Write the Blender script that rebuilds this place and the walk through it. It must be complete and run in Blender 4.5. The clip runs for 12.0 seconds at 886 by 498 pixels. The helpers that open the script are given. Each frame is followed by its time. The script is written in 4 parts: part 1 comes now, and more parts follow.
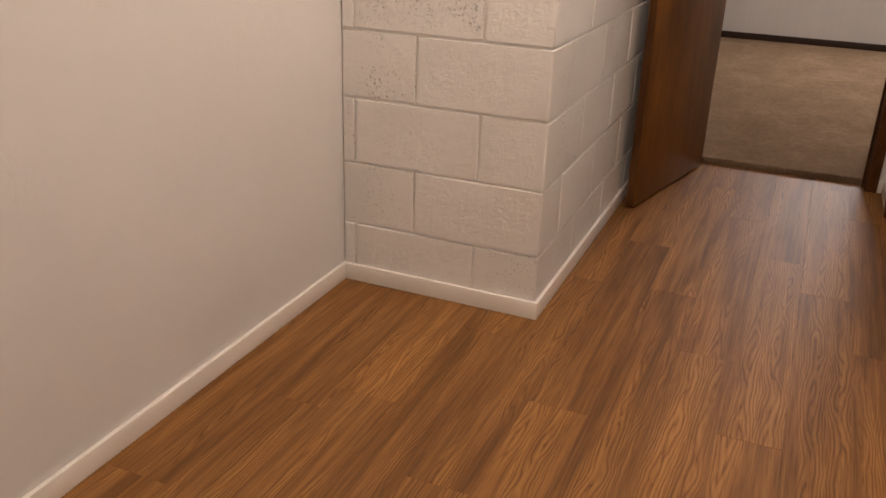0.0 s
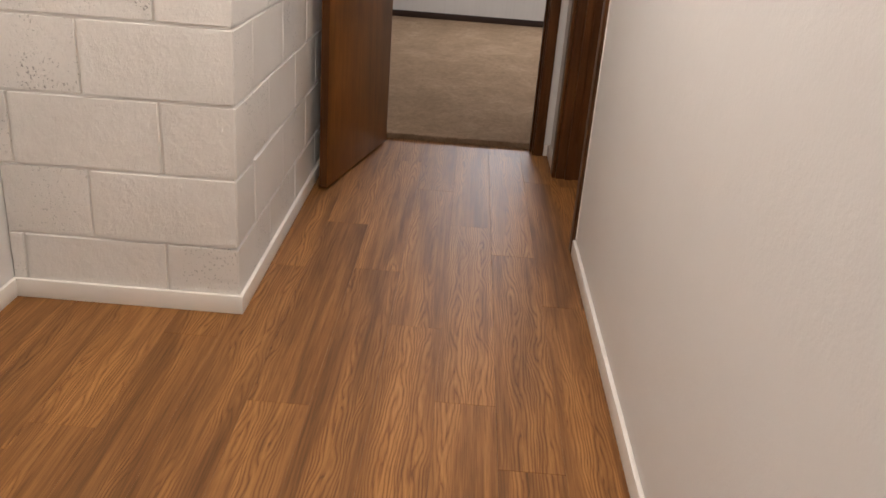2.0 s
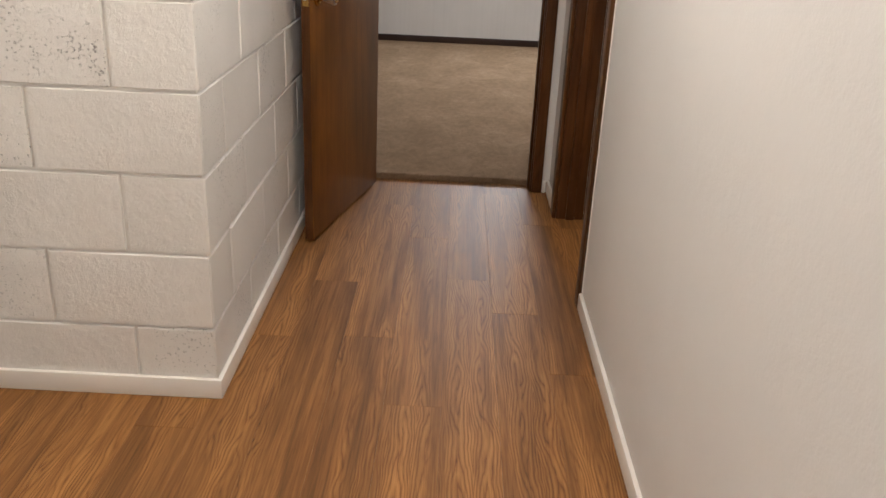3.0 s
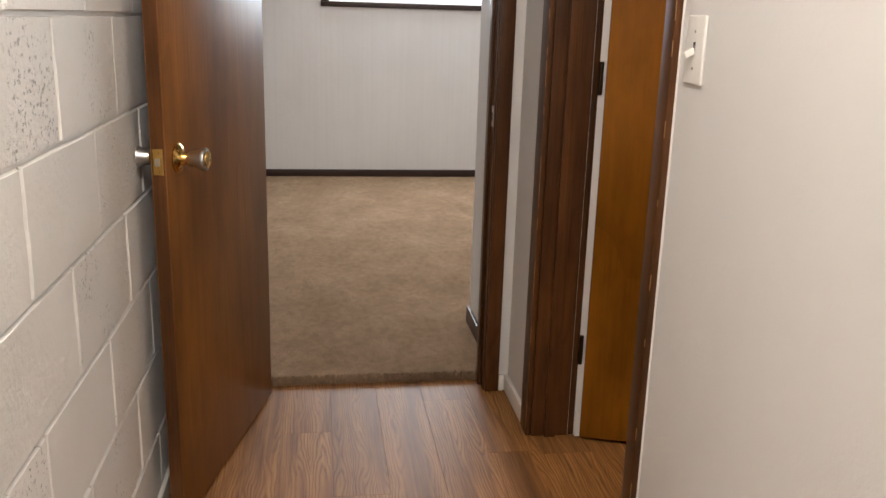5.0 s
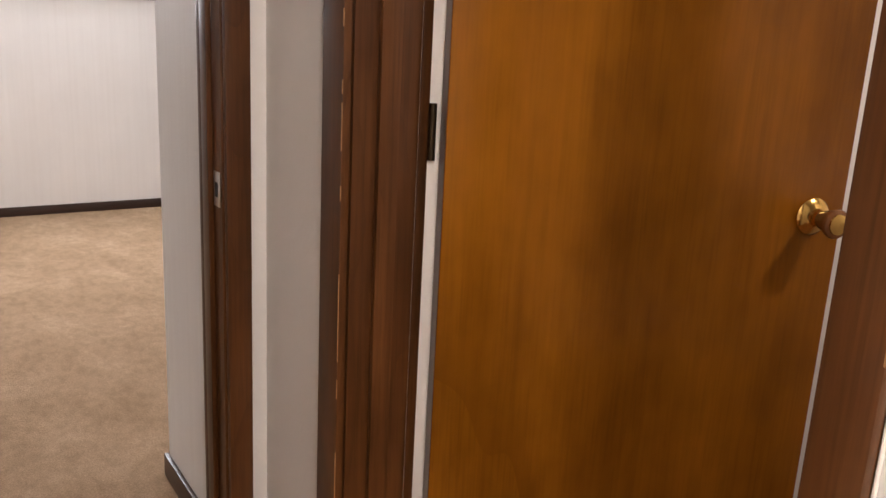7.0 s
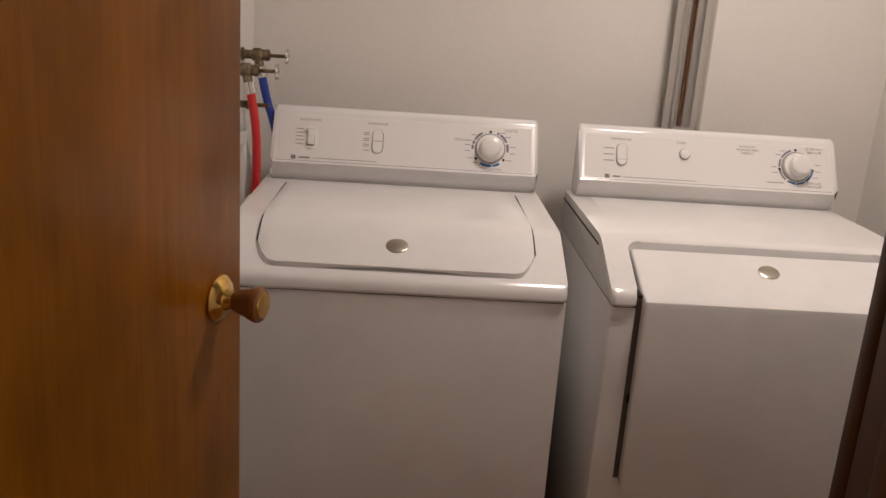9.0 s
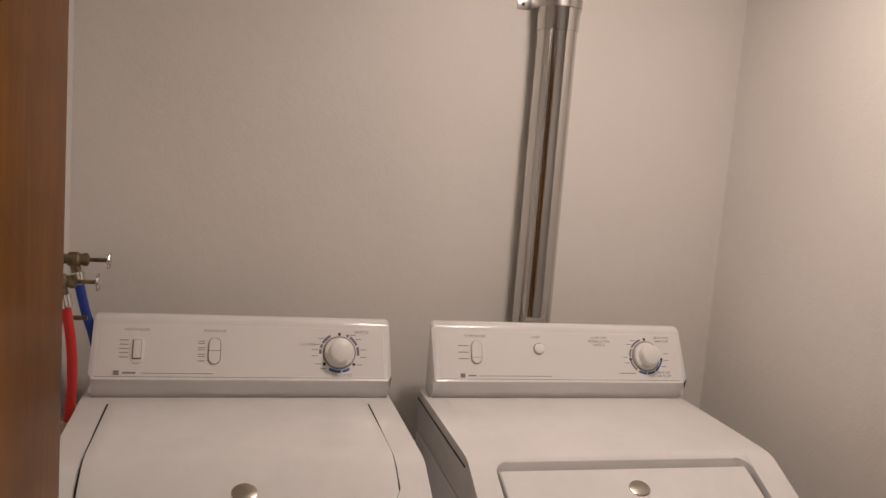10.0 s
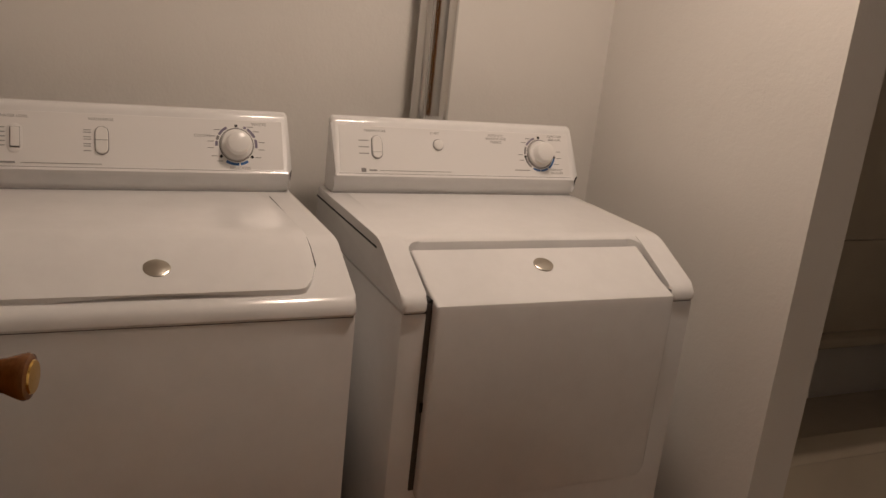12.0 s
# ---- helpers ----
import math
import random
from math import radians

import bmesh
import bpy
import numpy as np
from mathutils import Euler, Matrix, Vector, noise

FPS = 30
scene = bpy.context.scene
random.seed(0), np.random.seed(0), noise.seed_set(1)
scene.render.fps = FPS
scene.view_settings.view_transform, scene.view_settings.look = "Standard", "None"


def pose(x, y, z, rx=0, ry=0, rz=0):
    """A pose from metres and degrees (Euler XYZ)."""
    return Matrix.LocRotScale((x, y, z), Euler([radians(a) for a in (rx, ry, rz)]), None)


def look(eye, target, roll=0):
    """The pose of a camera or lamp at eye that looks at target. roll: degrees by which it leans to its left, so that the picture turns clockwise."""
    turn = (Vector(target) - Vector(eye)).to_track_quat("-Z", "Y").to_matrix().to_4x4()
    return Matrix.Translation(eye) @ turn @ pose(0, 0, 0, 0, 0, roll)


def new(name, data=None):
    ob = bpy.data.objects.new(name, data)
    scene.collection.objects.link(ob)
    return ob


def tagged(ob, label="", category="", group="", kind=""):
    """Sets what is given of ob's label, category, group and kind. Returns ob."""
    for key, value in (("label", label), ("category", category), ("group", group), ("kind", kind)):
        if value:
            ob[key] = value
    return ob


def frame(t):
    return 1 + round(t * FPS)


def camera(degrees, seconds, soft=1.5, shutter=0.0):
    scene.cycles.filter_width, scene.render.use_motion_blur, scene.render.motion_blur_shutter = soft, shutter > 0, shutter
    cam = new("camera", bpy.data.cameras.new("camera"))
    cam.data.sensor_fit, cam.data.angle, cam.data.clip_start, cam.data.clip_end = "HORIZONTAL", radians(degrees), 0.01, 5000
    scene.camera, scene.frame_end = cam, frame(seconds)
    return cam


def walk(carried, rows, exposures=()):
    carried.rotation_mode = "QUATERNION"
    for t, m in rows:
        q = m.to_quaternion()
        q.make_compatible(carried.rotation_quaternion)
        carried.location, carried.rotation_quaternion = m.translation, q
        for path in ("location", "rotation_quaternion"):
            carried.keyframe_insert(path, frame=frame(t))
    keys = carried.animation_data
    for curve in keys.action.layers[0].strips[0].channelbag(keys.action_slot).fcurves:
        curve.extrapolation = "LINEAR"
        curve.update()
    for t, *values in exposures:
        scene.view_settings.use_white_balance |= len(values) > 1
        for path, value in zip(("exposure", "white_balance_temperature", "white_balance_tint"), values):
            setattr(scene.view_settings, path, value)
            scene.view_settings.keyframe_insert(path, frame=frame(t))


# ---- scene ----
cam = camera(54.5, 12.0)
PATH = [
    (0, (0.639, -2.262, 1.218), (-0.069, -0.565, 0.43), 1.9),
    (0.5, (0.609, -2.234, 1.205), (0.283, -0.425, 0.418), 5.2),
    (1, (0.612, -2.224, 1.201), (0.449, -0.391, 0.417), 5.6),
    (1.5, (0.603, -2.219, 1.203), (0.542, -0.381, 0.416), 5.5),
    (2, (0.595, -2.204, 1.199), (0.579, -0.367, 0.41), 4.5),
    (2.5, (0.578, -2.12, 1.201), (0.582, -0.284, 0.408), 3.8),
    (3, (0.585, -1.944, 1.26), (0.576, -0.097, 0.494), 2.7),
    (3.5, (0.549, -1.728, 1.234), (0.553, 0.155, 0.56), 1.9),
    (3.7, (0.534, -1.637, 1.222), (0.54, 0.264, 0.604), 1.4),
    (5.3, (0.404, -0.635, 1.226), (0.768, 1.265, 0.717), 2.0),
    (5.5, (0.405, -0.498, 1.231), (0.823, 1.392, 0.725), 2.2),
    (6, (0.44, -0.172, 1.232), (0.994, 1.681, 0.722), 2.6),
    (6.5, (0.45, 0.101, 1.234), (1.204, 1.885, 0.733), 2.6),
    (8.3, (0.511, 0.847, 1.329), (2.363, 1.37, 0.784), 2.3),
    (8.5, (0.545, 0.913, 1.346), (2.444, 1.21, 0.791), 1.7),
    (9, (0.67, 0.986, 1.37), (2.59, 0.891, 0.821), 4.0),
    (9.5, (0.79, 1.011, 1.438), (2.707, 0.705, 0.956), 4.0),
    (10, (0.856, 1.045, 1.539), (2.78, 0.558, 1.287), 4.4),
    (10.5, (0.856, 1.087, 1.514), (2.768, 0.514, 1.394), 4.1),
    (11, (0.853, 1.106, 1.491), (2.754, 0.503, 1.339), 4.1),
    (11.5, (0.863, 1.13, 1.397), (2.717, 0.453, 1.077), 4.6),
    (12, (0.873, 1.147, 1.374), (2.618, 0.334, 0.833), 6.2),
]
walk(cam, [(t, look(eye, target, roll)) for t, eye, target, roll in PATH],
     [(0, -0.52, 7400, 21), (0.5, -0.26, 7000, 16), (1.5, -0.12, 6500, 13), (2.5, -0.14, 6300, 11), (3.5, 0.0, 6250, 7), (5.5, 0.22, 6350, 11),
      (6.5, 0.5, 6500, 15), (8.5, 0.8, 6350, 12), (9, 0.2, 6450, 13), (9.5, 0.0, 6550, 14), (10.5, -0.25, 6750, 16), (11.5, -0.2, 6900, 13), (12, -0.25, 7200, 14)])

# ---- light ----
world = bpy.data.worlds.new("world")
scene.world = world
world.use_nodes = True
wn = world.node_tree.nodes
sky = wn.new("ShaderNodeTexSky")
sky.sky_type, sky.sun_disc = "NISHITA", False
sky.sun_elevation, sky.sun_rotation = radians(35), radians(120)
world.node_tree.links.new(sky.outputs[0], wn["Background"].inputs[0])
wn["Background"].inputs[1].default_value = 0.15


def area(name, at, aim, size, watts, colour, size_y=None):
    lamp = bpy.data.lights.new(name, "AREA")
    lamp.energy, lamp.color = watts, colour
    if size_y:
        lamp.shape, lamp.size, lamp.size_y = "RECTANGLE", size, size_y
    else:
        lamp.shape, lamp.size = "DISK", size
    ob = new(name, lamp)
    ob.matrix_world = look(at, aim)
    return ob


bulb = bpy.data.lights.new("hall_lamp", "POINT")      # a ceiling globe above the hall's corner
bulb.energy, bulb.color, bulb.shadow_soft_size = 47, (1.0, 0.90, 0.80), 0.09
new("hall_lamp", bulb).location = (0.36, -0.40, 2.12)
# unseen fill added behind the camera to brighten the block wall's front
area("hall_lamp_back", (0.25, -2.6, 2.27), (0.25, -2.599, 0), 0.30, 18, (1.0, 0.90, 0.80))
area("laundry_lamp", (2.17, 0.28, 2.27), (2.17, 0.281, 0), 0.22, 12.2, (1.0, 0.85, 0.74))
area("window_light", (1.3, 5.85, 1.66), (1.3, 3.0, 0.7), 1.6, 54, (0.93, 0.96, 1.0), 0.6)
# added fill with no known fixture, lifts the bedroom's carpet and walls
area("bedroom_lamp", (0.9, 3.9, 2.27), (0.9, 3.901, 0), 0.3, 12, (1.0, 0.87, 0.78))


# ---- materials ----
def material(name, base, rough=0.5, metal=0.0, spec=0.5):
    m = bpy.data.materials.new(name)
    m.use_nodes = True
    b = m.node_tree.nodes["Principled BSDF"]
    b.inputs["Base Color"].default_value = (*base, 1)
    b.inputs["Roughness"].default_value = rough
    b.inputs["Metallic"].default_value = metal
    b.inputs["Specular IOR Level"].default_value = spec
    return m


def node(m, kind, **sockets):
    n = m.node_tree.nodes.new(kind)
    for k, v in sockets.items():
        n.inputs[k.replace("_", " ")].default_value = v
    return n


def link(m, a, b):
    m.node_tree.links.new(a, b)


def ramp(m, source, stops):
    r = m.node_tree.nodes.new("ShaderNodeValToRGB")
    els = r.color_ramp.elements
    while len(els) < len(stops):
        els.new(0.5)
    for e, (p, c) in zip(els, stops):
        e.position, e.color = p, (*c, 1) if len(c) == 3 else c
    link(m, source, r.inputs[0])
    return r.outputs[0]


def bsdf(m):
    return m.node_tree.nodes["Principled BSDF"]


def coords(m, scale=(1, 1, 1), rot=(0, 0, 0), jitter=0.0):
    tc = node(m, "ShaderNodeTexCoord")
    mp = node(m, "ShaderNodeMapping", Scale=scale, Rotation=rot)
    out = tc.outputs["Object"]
    if jitter:
        info = node(m, "ShaderNodeObjectInfo")
        mul = node(m, "ShaderNodeVectorMath")
        mul.operation = "SCALE"
        mul.inputs[0].default_value = (jitter, jitter * 1.7, jitter * 0.6)
        link(m, info.outputs["Random"], mul.inputs["Scale"])
        add = node(m, "ShaderNodeVectorMath")
        link(m, out, add.inputs[0])
        link(m, mul.outputs[0], add.inputs[1])
        out = add.outputs[0]
    link(m, out, mp.inputs[0])
    return mp.outputs[0]


def noise_tex(m, vec, scale, detail=4.0, rough=0.5, distort=0.0):
    n = node(m, "ShaderNodeTexNoise", Scale=scale, Detail=detail, Roughness=rough, Distortion=distort)
    link(m, vec, n.inputs["Vector"])
    return n.outputs["Fac"]


def bump(m, height, strength, distance, after=None):
    b = node(m, "ShaderNodeBump", Strength=strength, Distance=distance)
    link(m, height, b.inputs["Height"])
    if after is not None:
        link(m, after, b.inputs["Normal"])
    link(m, b.outputs[0], bsdf(m).inputs["Normal"])
    return b.outputs[0]


def mix(m, fac, a, b, mode="MIX"):
    n = m.node_tree.nodes.new("ShaderNodeMix")
    n.data_type, n.blend_type = "RGBA", mode
    for sock, v in ((n.inputs[0], fac), (n.inputs[6], a), (n.inputs[7], b)):
        if isinstance(v, (int, float)):
            sock.default_value = v
        elif isinstance(v, tuple):
            sock.default_value = (*v, 1)
        else:
            link(m, v, sock)
    return n.outputs[2]


def painted_wall(name, base, dark):
    """Rolled wall paint with orange-peel texture and faint scuffs."""
    m = material(name, base, 0.55, spec=0.3)
    v = coords(m)
    big = noise_tex(m, v, 1.7, 5, 0.6)
    link(m, ramp(m, big, [(0.3, dark), (0.7, base)]), bsdf(m).inputs["Base Color"])
    peel = noise_tex(m, v, 140, 3, 0.6)
    soft = noise_tex(m, v, 28, 4, 0.6)
    bump(m, soft, 0.26, 0.004, bump(m, peel, 0.38, 0.0014))
    return m


def wood(name, light, mid, dark, axis, rough=0.3, jitter=0.0, across=5.0, along=0.5, rings=14.0, figure=0.5, pore=0.6, blotch=0.5):
    """Stained wood whose grain runs along the given axis (0 x, 1 y, 2 z): contour figure, pores and blotches."""
    m = material(name, mid, rough, spec=0.45)
    s = [across] * 3
    s[axis] = along
    big = noise_tex(m, coords(m, tuple(s), jitter=jitter), 1.0, 1.6, 0.4, 0.25)
    turns = node(m, "ShaderNodeMath")
    turns.operation = "MULTIPLY"
    link(m, big, turns.inputs[0])
    turns.inputs[1].default_value = rings
    saw = node(m, "ShaderNodeMath")
    saw.operation = "FRACT"
    link(m, turns.outputs[0], saw.inputs[0])
    s2 = [170.0] * 3
    s2[axis] = 5.0
    pores = noise_tex(m, coords(m, tuple(s2), jitter=jitter), 1.0, 5, 0.65)
    s3 = [45.0] * 3
    s3[axis] = 1.4
    streak = noise_tex(m, coords(m, tuple(s3), jitter=jitter), 1.0, 4, 0.6)
    edge = mix(m, 0.35, saw.outputs[0], pores)
    col = ramp(m, edge, [(0.08, mid), (0.45, light), (0.74, mid), (0.86, dark), (0.95, mid)])
    sm = [7.0] * 3
    sm[axis] = 0.45
    where = ramp(m, noise_tex(m, coords(m, tuple(sm), jitter=jitter * 1.3), 1.0, 2, 0.5), [(0.42, (0.12, 0.12, 0.12)), (0.58, (1, 1, 1))])
    col = mix(m, where, mix(m, 0.75, col, mid), col)
    col = mix(m, figure, mid, col)
    col = mix(m, pore, col, ramp(m, pores, [(0.34, (0.40, 0.36, 0.32)), (0.56, (1, 1, 1))]), "MULTIPLY")
    col = mix(m, pore, col, ramp(m, streak, [(0.34, (0.62, 0.58, 0.54)), (0.62, (1.12, 1.1, 1.08))]), "MULTIPLY")
    s4 = [2.5] * 3
    s4[axis] = 1.2
    blot = noise_tex(m, coords(m, tuple(s4), jitter=jitter), 1.5, 4, 0.6)
    col = mix(m, blotch, col, ramp(m, blot, [(0.3, (0.55, 0.50, 0.46)), (0.7, (1.25, 1.22, 1.18))]), "MULTIPLY")
    if jitter:
        info = node(m, "ShaderNodeObjectInfo")
        col = mix(m, 1.0, col, ramp(m, info.outputs["Random"], [(0.0, (0.78, 0.76, 0.74)), (0.5, (1.0, 1.0, 1.0)), (1.0, (1.12, 1.12, 1.10))]), "MULTIPLY")
    link(m, col, bsdf(m).inputs["Base Color"])
    bump(m, pores, 0.10, 0.0006)
    return m


WALL = painted_wall("cream_wall_paint", (0.76, 0.735, 0.70), (0.72, 0.695, 0.66))
HALL_WALL = painted_wall("warm_grey_hall_paint", (0.69, 0.68, 0.665), (0.655, 0.645, 0.63))
BED_WALL = painted_wall("white_bedroom_paint", (0.80, 0.785, 0.765), (0.74, 0.725, 0.705))
_paper = noise_tex(BED_WALL, coords(BED_WALL, (55, 55, 1.1)), 1.0, 4, 0.6)
_plain = bsdf(BED_WALL).inputs["Base Color"].links[0].from_socket
link(BED_WALL, mix(BED_WALL, 0.22, _plain, ramp(BED_WALL, _paper, [(0.32, (0.88, 0.87, 0.86)), (0.62, (1.03, 1.03, 1.03))]), "MULTIPLY"), bsdf(BED_WALL).inputs["Base Color"])
CEIL = painted_wall("white_ceiling_paint", (0.78, 0.76, 0.73), (0.74, 0.72, 0.69))

BLOCK = material("painted_concrete_block", (0.66, 0.63, 0.58), 0.6, spec=0.3)
_v = coords(BLOCK, jitter=9.0)
_grain = noise_tex(BLOCK, _v, 85, 5, 0.7)
_lump = noise_tex(BLOCK, _v, 22, 4, 0.6)
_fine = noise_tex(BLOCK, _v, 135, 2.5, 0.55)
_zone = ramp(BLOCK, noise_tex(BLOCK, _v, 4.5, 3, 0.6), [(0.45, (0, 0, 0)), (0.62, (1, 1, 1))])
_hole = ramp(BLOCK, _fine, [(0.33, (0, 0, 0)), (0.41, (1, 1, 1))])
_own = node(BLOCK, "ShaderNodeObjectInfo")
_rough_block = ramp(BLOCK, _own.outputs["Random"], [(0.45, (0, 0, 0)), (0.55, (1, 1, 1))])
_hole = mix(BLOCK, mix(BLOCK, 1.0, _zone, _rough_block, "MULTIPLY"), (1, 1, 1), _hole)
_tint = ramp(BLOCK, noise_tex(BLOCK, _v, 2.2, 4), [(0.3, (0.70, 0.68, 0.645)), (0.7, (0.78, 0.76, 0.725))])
# pits are also darkened in the paint colour, as shade inside them
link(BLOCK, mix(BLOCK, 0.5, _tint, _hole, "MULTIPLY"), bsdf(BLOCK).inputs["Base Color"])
bump(BLOCK, _hole, 0.9, 0.003, bump(BLOCK, _lump, 0.5, 0.007, bump(BLOCK, _grain, 0.65, 0.0035)))

MORTAR = material("painted_mortar", (0.78, 0.76, 0.725), 0.6, spec=0.3)
bump(MORTAR, noise_tex(MORTAR, coords(MORTAR), 60, 4), 0.5, 0.003)

TRIM = material("white_gloss_trim", (0.80, 0.77, 0.72), 0.35)
bump(TRIM, noise_tex(TRIM, coords(TRIM), 40, 3), 0.08, 0.002)



def oak_plank():
    """Oak print: strips with nested cathedral ovals, fine pores along the plank."""
    m = material("oak_vinyl_plank", (0.28, 0.14, 0.047), 0.48, spec=0.22)

    def math_node(op, a, b=None):
        n = node(m, "ShaderNodeMath")
        n.operation = op
        for k, v in enumerate((a, b)):
            if v is None:
                continue
            if isinstance(v, (int, float)):
                n.inputs[k].default_value = v
            else:
                link(m, v, n.inputs[k])
        return n.outputs[0]

    v = coords(m, jitter=40.0)
    sep = node(m, "ShaderNodeSeparateXYZ")
    link(m, v, sep.inputs[0])
    wob = math_node("MULTIPLY", math_node("SUBTRACT", noise_tex(m, coords(m, (2.5, 2.6, 1), jitter=40.0), 1.0, 3), 0.5), 0.05)
    x = math_node("ADD", sep.outputs[0], wob)
    strip = 0.034
    ident = math_node("FLOOR", math_node("DIVIDE", x, 2 * strip))
    off = math_node("DIVIDE", math_node("PINGPONG", x, strip), strip)
    comb = node(m, "ShaderNodeCombineXYZ")
    link(m, math_node("MULTIPLY", sep.outputs[1], 2.5), comb.inputs[1])
    link(m, math_node("MULTIPLY", ident, 7.31), comb.inputs[0])
    along = noise_tex(m, comb.outputs[0], 1.0, 1.5, 0.45)
    ragged = noise_tex(m, coords(m, (75, 11, 1), jitter=40.0), 1.0, 3)
    value = math_node("ADD", math_node("MULTIPLY", math_node("POWER", off, 1.7), 3.4), math_node("MULTIPLY", along, 8.5))
    value = math_node("ADD", value, math_node("MULTIPLY", ragged, 0.75))
    ring = math_node("FRACT", value)
    pores = noise_tex(m, coords(m, (210, 6, 1), jitter=40.0), 1.0, 4, 0.65)
    col = ramp(m, ring, [(0.0, (0.17, 0.070, 0.020)), (0.12, (0.265, 0.118, 0.036)), (0.50, (0.37, 0.180, 0.058)), (0.86, (0.29, 0.130, 0.040)), (1.0, (0.15, 0.062, 0.018))])
    straight = noise_tex(m, coords(m, (70, 1.6, 1), jitter=47.0), 1.0, 4, 0.65)
    plain = ramp(m, straight, [(0.30, (0.155, 0.066, 0.020)), (0.50, (0.23, 0.103, 0.032)), (0.68, (0.31, 0.147, 0.047))])
    where = ramp(m, noise_tex(m, coords(m, (13, 1.0, 1), jitter=55.0), 1.0, 2), [(0.46, (0.05, 0.05, 0.05)), (0.56, (0.95, 0.95, 0.95))])
    col = mix(m, where, plain, col)
    col = mix(m, 0.6, col, ramp(m, pores, [(0.36, (0.52, 0.47, 0.42)), (0.54, (1, 1, 1))]), "MULTIPLY")
    band = noise_tex(m, coords(m, (24, 1.3, 1), jitter=40.0), 1.0, 2)
    col = mix(m, 0.7, col, ramp(m, band, [(0.36, (0.72, 0.69, 0.66)), (0.62, (1.16, 1.15, 1.13))]), "MULTIPLY")
    info = node(m, "ShaderNodeObjectInfo")
    col = mix(m, 1.0, col, ramp(m, info.outputs["Random"], [(0.0, (0.86, 0.85, 0.84)), (0.5, (1.0, 1.0, 1.0)), (1.0, (1.08, 1.08, 1.06))]), "MULTIPLY")
    link(m, col, bsdf(m).inputs["Base Color"])
    bump(m, pores, 0.12, 0.0006)
    return m


PLANK = oak_plank()
SUBFLOOR = material("dark_floor_joint", (0.10, 0.05, 0.022), 0.8)
CASING = wood("dark_walnut_casing", (0.145, 0.060, 0.018), (0.095, 0.038, 0.012), (0.040, 0.016, 0.006), 2, 0.34, 7.0, 9.0, 2.2, 5.0, 0.35, 0.5, 1.0)
bsdf(CASING).inputs["Specular IOR Level"].default_value = 0.3
HALL_DOOR = wood("walnut_door_veneer", (0.28, 0.118, 0.024), (0.200, 0.081, 0.016), (0.100, 0.040, 0.009), 2, 0.42, 0, 3.5, 0.6, 6.0, 0.45, 0.3, 1.0)
bsdf(HALL_DOOR).inputs["Specular IOR Level"].default_value = 0.28
LAUNDRY_DOOR = wood("amber_door_veneer", (0.31, 0.124, 0.009), (0.215, 0.080, 0.006), (0.105, 0.034, 0.0035), 2, 0.20, 0, 3.0, 0.6, 4.0, 0.3, 0.2, 1.0)
bsdf(LAUNDRY_DOOR).inputs["Specular IOR Level"].default_value = 0.16
LAUNDRY_EDGE = wood("worn_door_edge", (0.22, 0.095, 0.026), (0.16, 0.066, 0.017), (0.07, 0.027, 0.009), 2, 0.5, 0, 30.0, 2.0, 6.0, 0.6, 0.6, 0.6)
BROWN_BASE = wood("dark_brown_baseboard", (0.05, 0.022, 0.012), (0.035, 0.015, 0.009), (0.02, 0.009, 0.006), 0, 0.4)

CARPET = material("beige_carpet", (0.42, 0.32, 0.21), 1.0, spec=0.05)
_v = coords(CARPET)
_tuft = noise_tex(CARPET, _v, 190, 3, 0.7)
_nap = noise_tex(CARPET, coords(CARPET, (1, 0.7, 1)), 4.0, 5, 0.6, 0.3)
_clump = noise_tex(CARPET, coords(CARPET, (1, 0.6, 1)), 34, 4, 0.65)
_c = ramp(CARPET, _nap, [(0.34, (0.252, 0.170, 0.106)), (0.52, (0.284, 0.194, 0.124)), (0.68, (0.335, 0.236, 0.157))])
_c = mix(CARPET, 0.55, _c, ramp(CARPET, _clump, [(0.32, (0.72, 0.70, 0.66)), (0.62, (1.12, 1.12, 1.12))]), "MULTIPLY")
_c = mix(CARPET, 0.55, _c, ramp(CARPET, _tuft, [(0.3, (0.50, 0.47, 0.42)), (0.65, (1.2, 1.2, 1.2))]), "MULTIPLY")
link(CARPET, _c, bsdf(CARPET).inputs["Base Color"])
bump(CARPET, _tuft, 0.8, 0.004)

ENAMEL = material("white_enamel", (0.78, 0.775, 0.77), 0.15, spec=0.5)
link(ENAMEL, ramp(ENAMEL, noise_tex(ENAMEL, coords(ENAMEL), 6, 4, 0.7), [(0.3, (0.74, 0.735, 0.73)), (0.6, (0.79, 0.785, 0.78))]), bsdf(ENAMEL).inputs["Base Color"])
bump(ENAMEL, noise_tex(ENAMEL, coords(ENAMEL), 260, 2), 0.05, 0.0006)
PANEL_WHITE = material("white_control_panel", (0.80, 0.79, 0.78), 0.3)
KNOB_WHITE = material("white_plastic_knob", (0.80, 0.79, 0.77), 0.3)
GREY_LINE = material("grey_print", (0.22, 0.21, 0.21), 0.5)
PALE_LINE = material("pale_grey_print_and_shade", (0.27, 0.265, 0.26), 0.5)
BLUE_PRINT = material("blue_print", (0.03, 0.14, 0.38), 0.5)
PURPLE_PRINT = material("violet_grey_print", (0.20, 0.18, 0.25), 0.5)
# grey-brown standing in for the shade inside the dryer door's gap
SHADE_GAP = material("shaded_door_gap", (0.10, 0.09, 0.08), 0.7)
# black feet and marks; also painted in place of shade in gaps
GAP = material("black_and_gap_shade", (0.012, 0.012, 0.012), 0.7)
BADGE = material("satin_nickel_badge", (0.48, 0.44, 0.38), 0.3, 1.0)
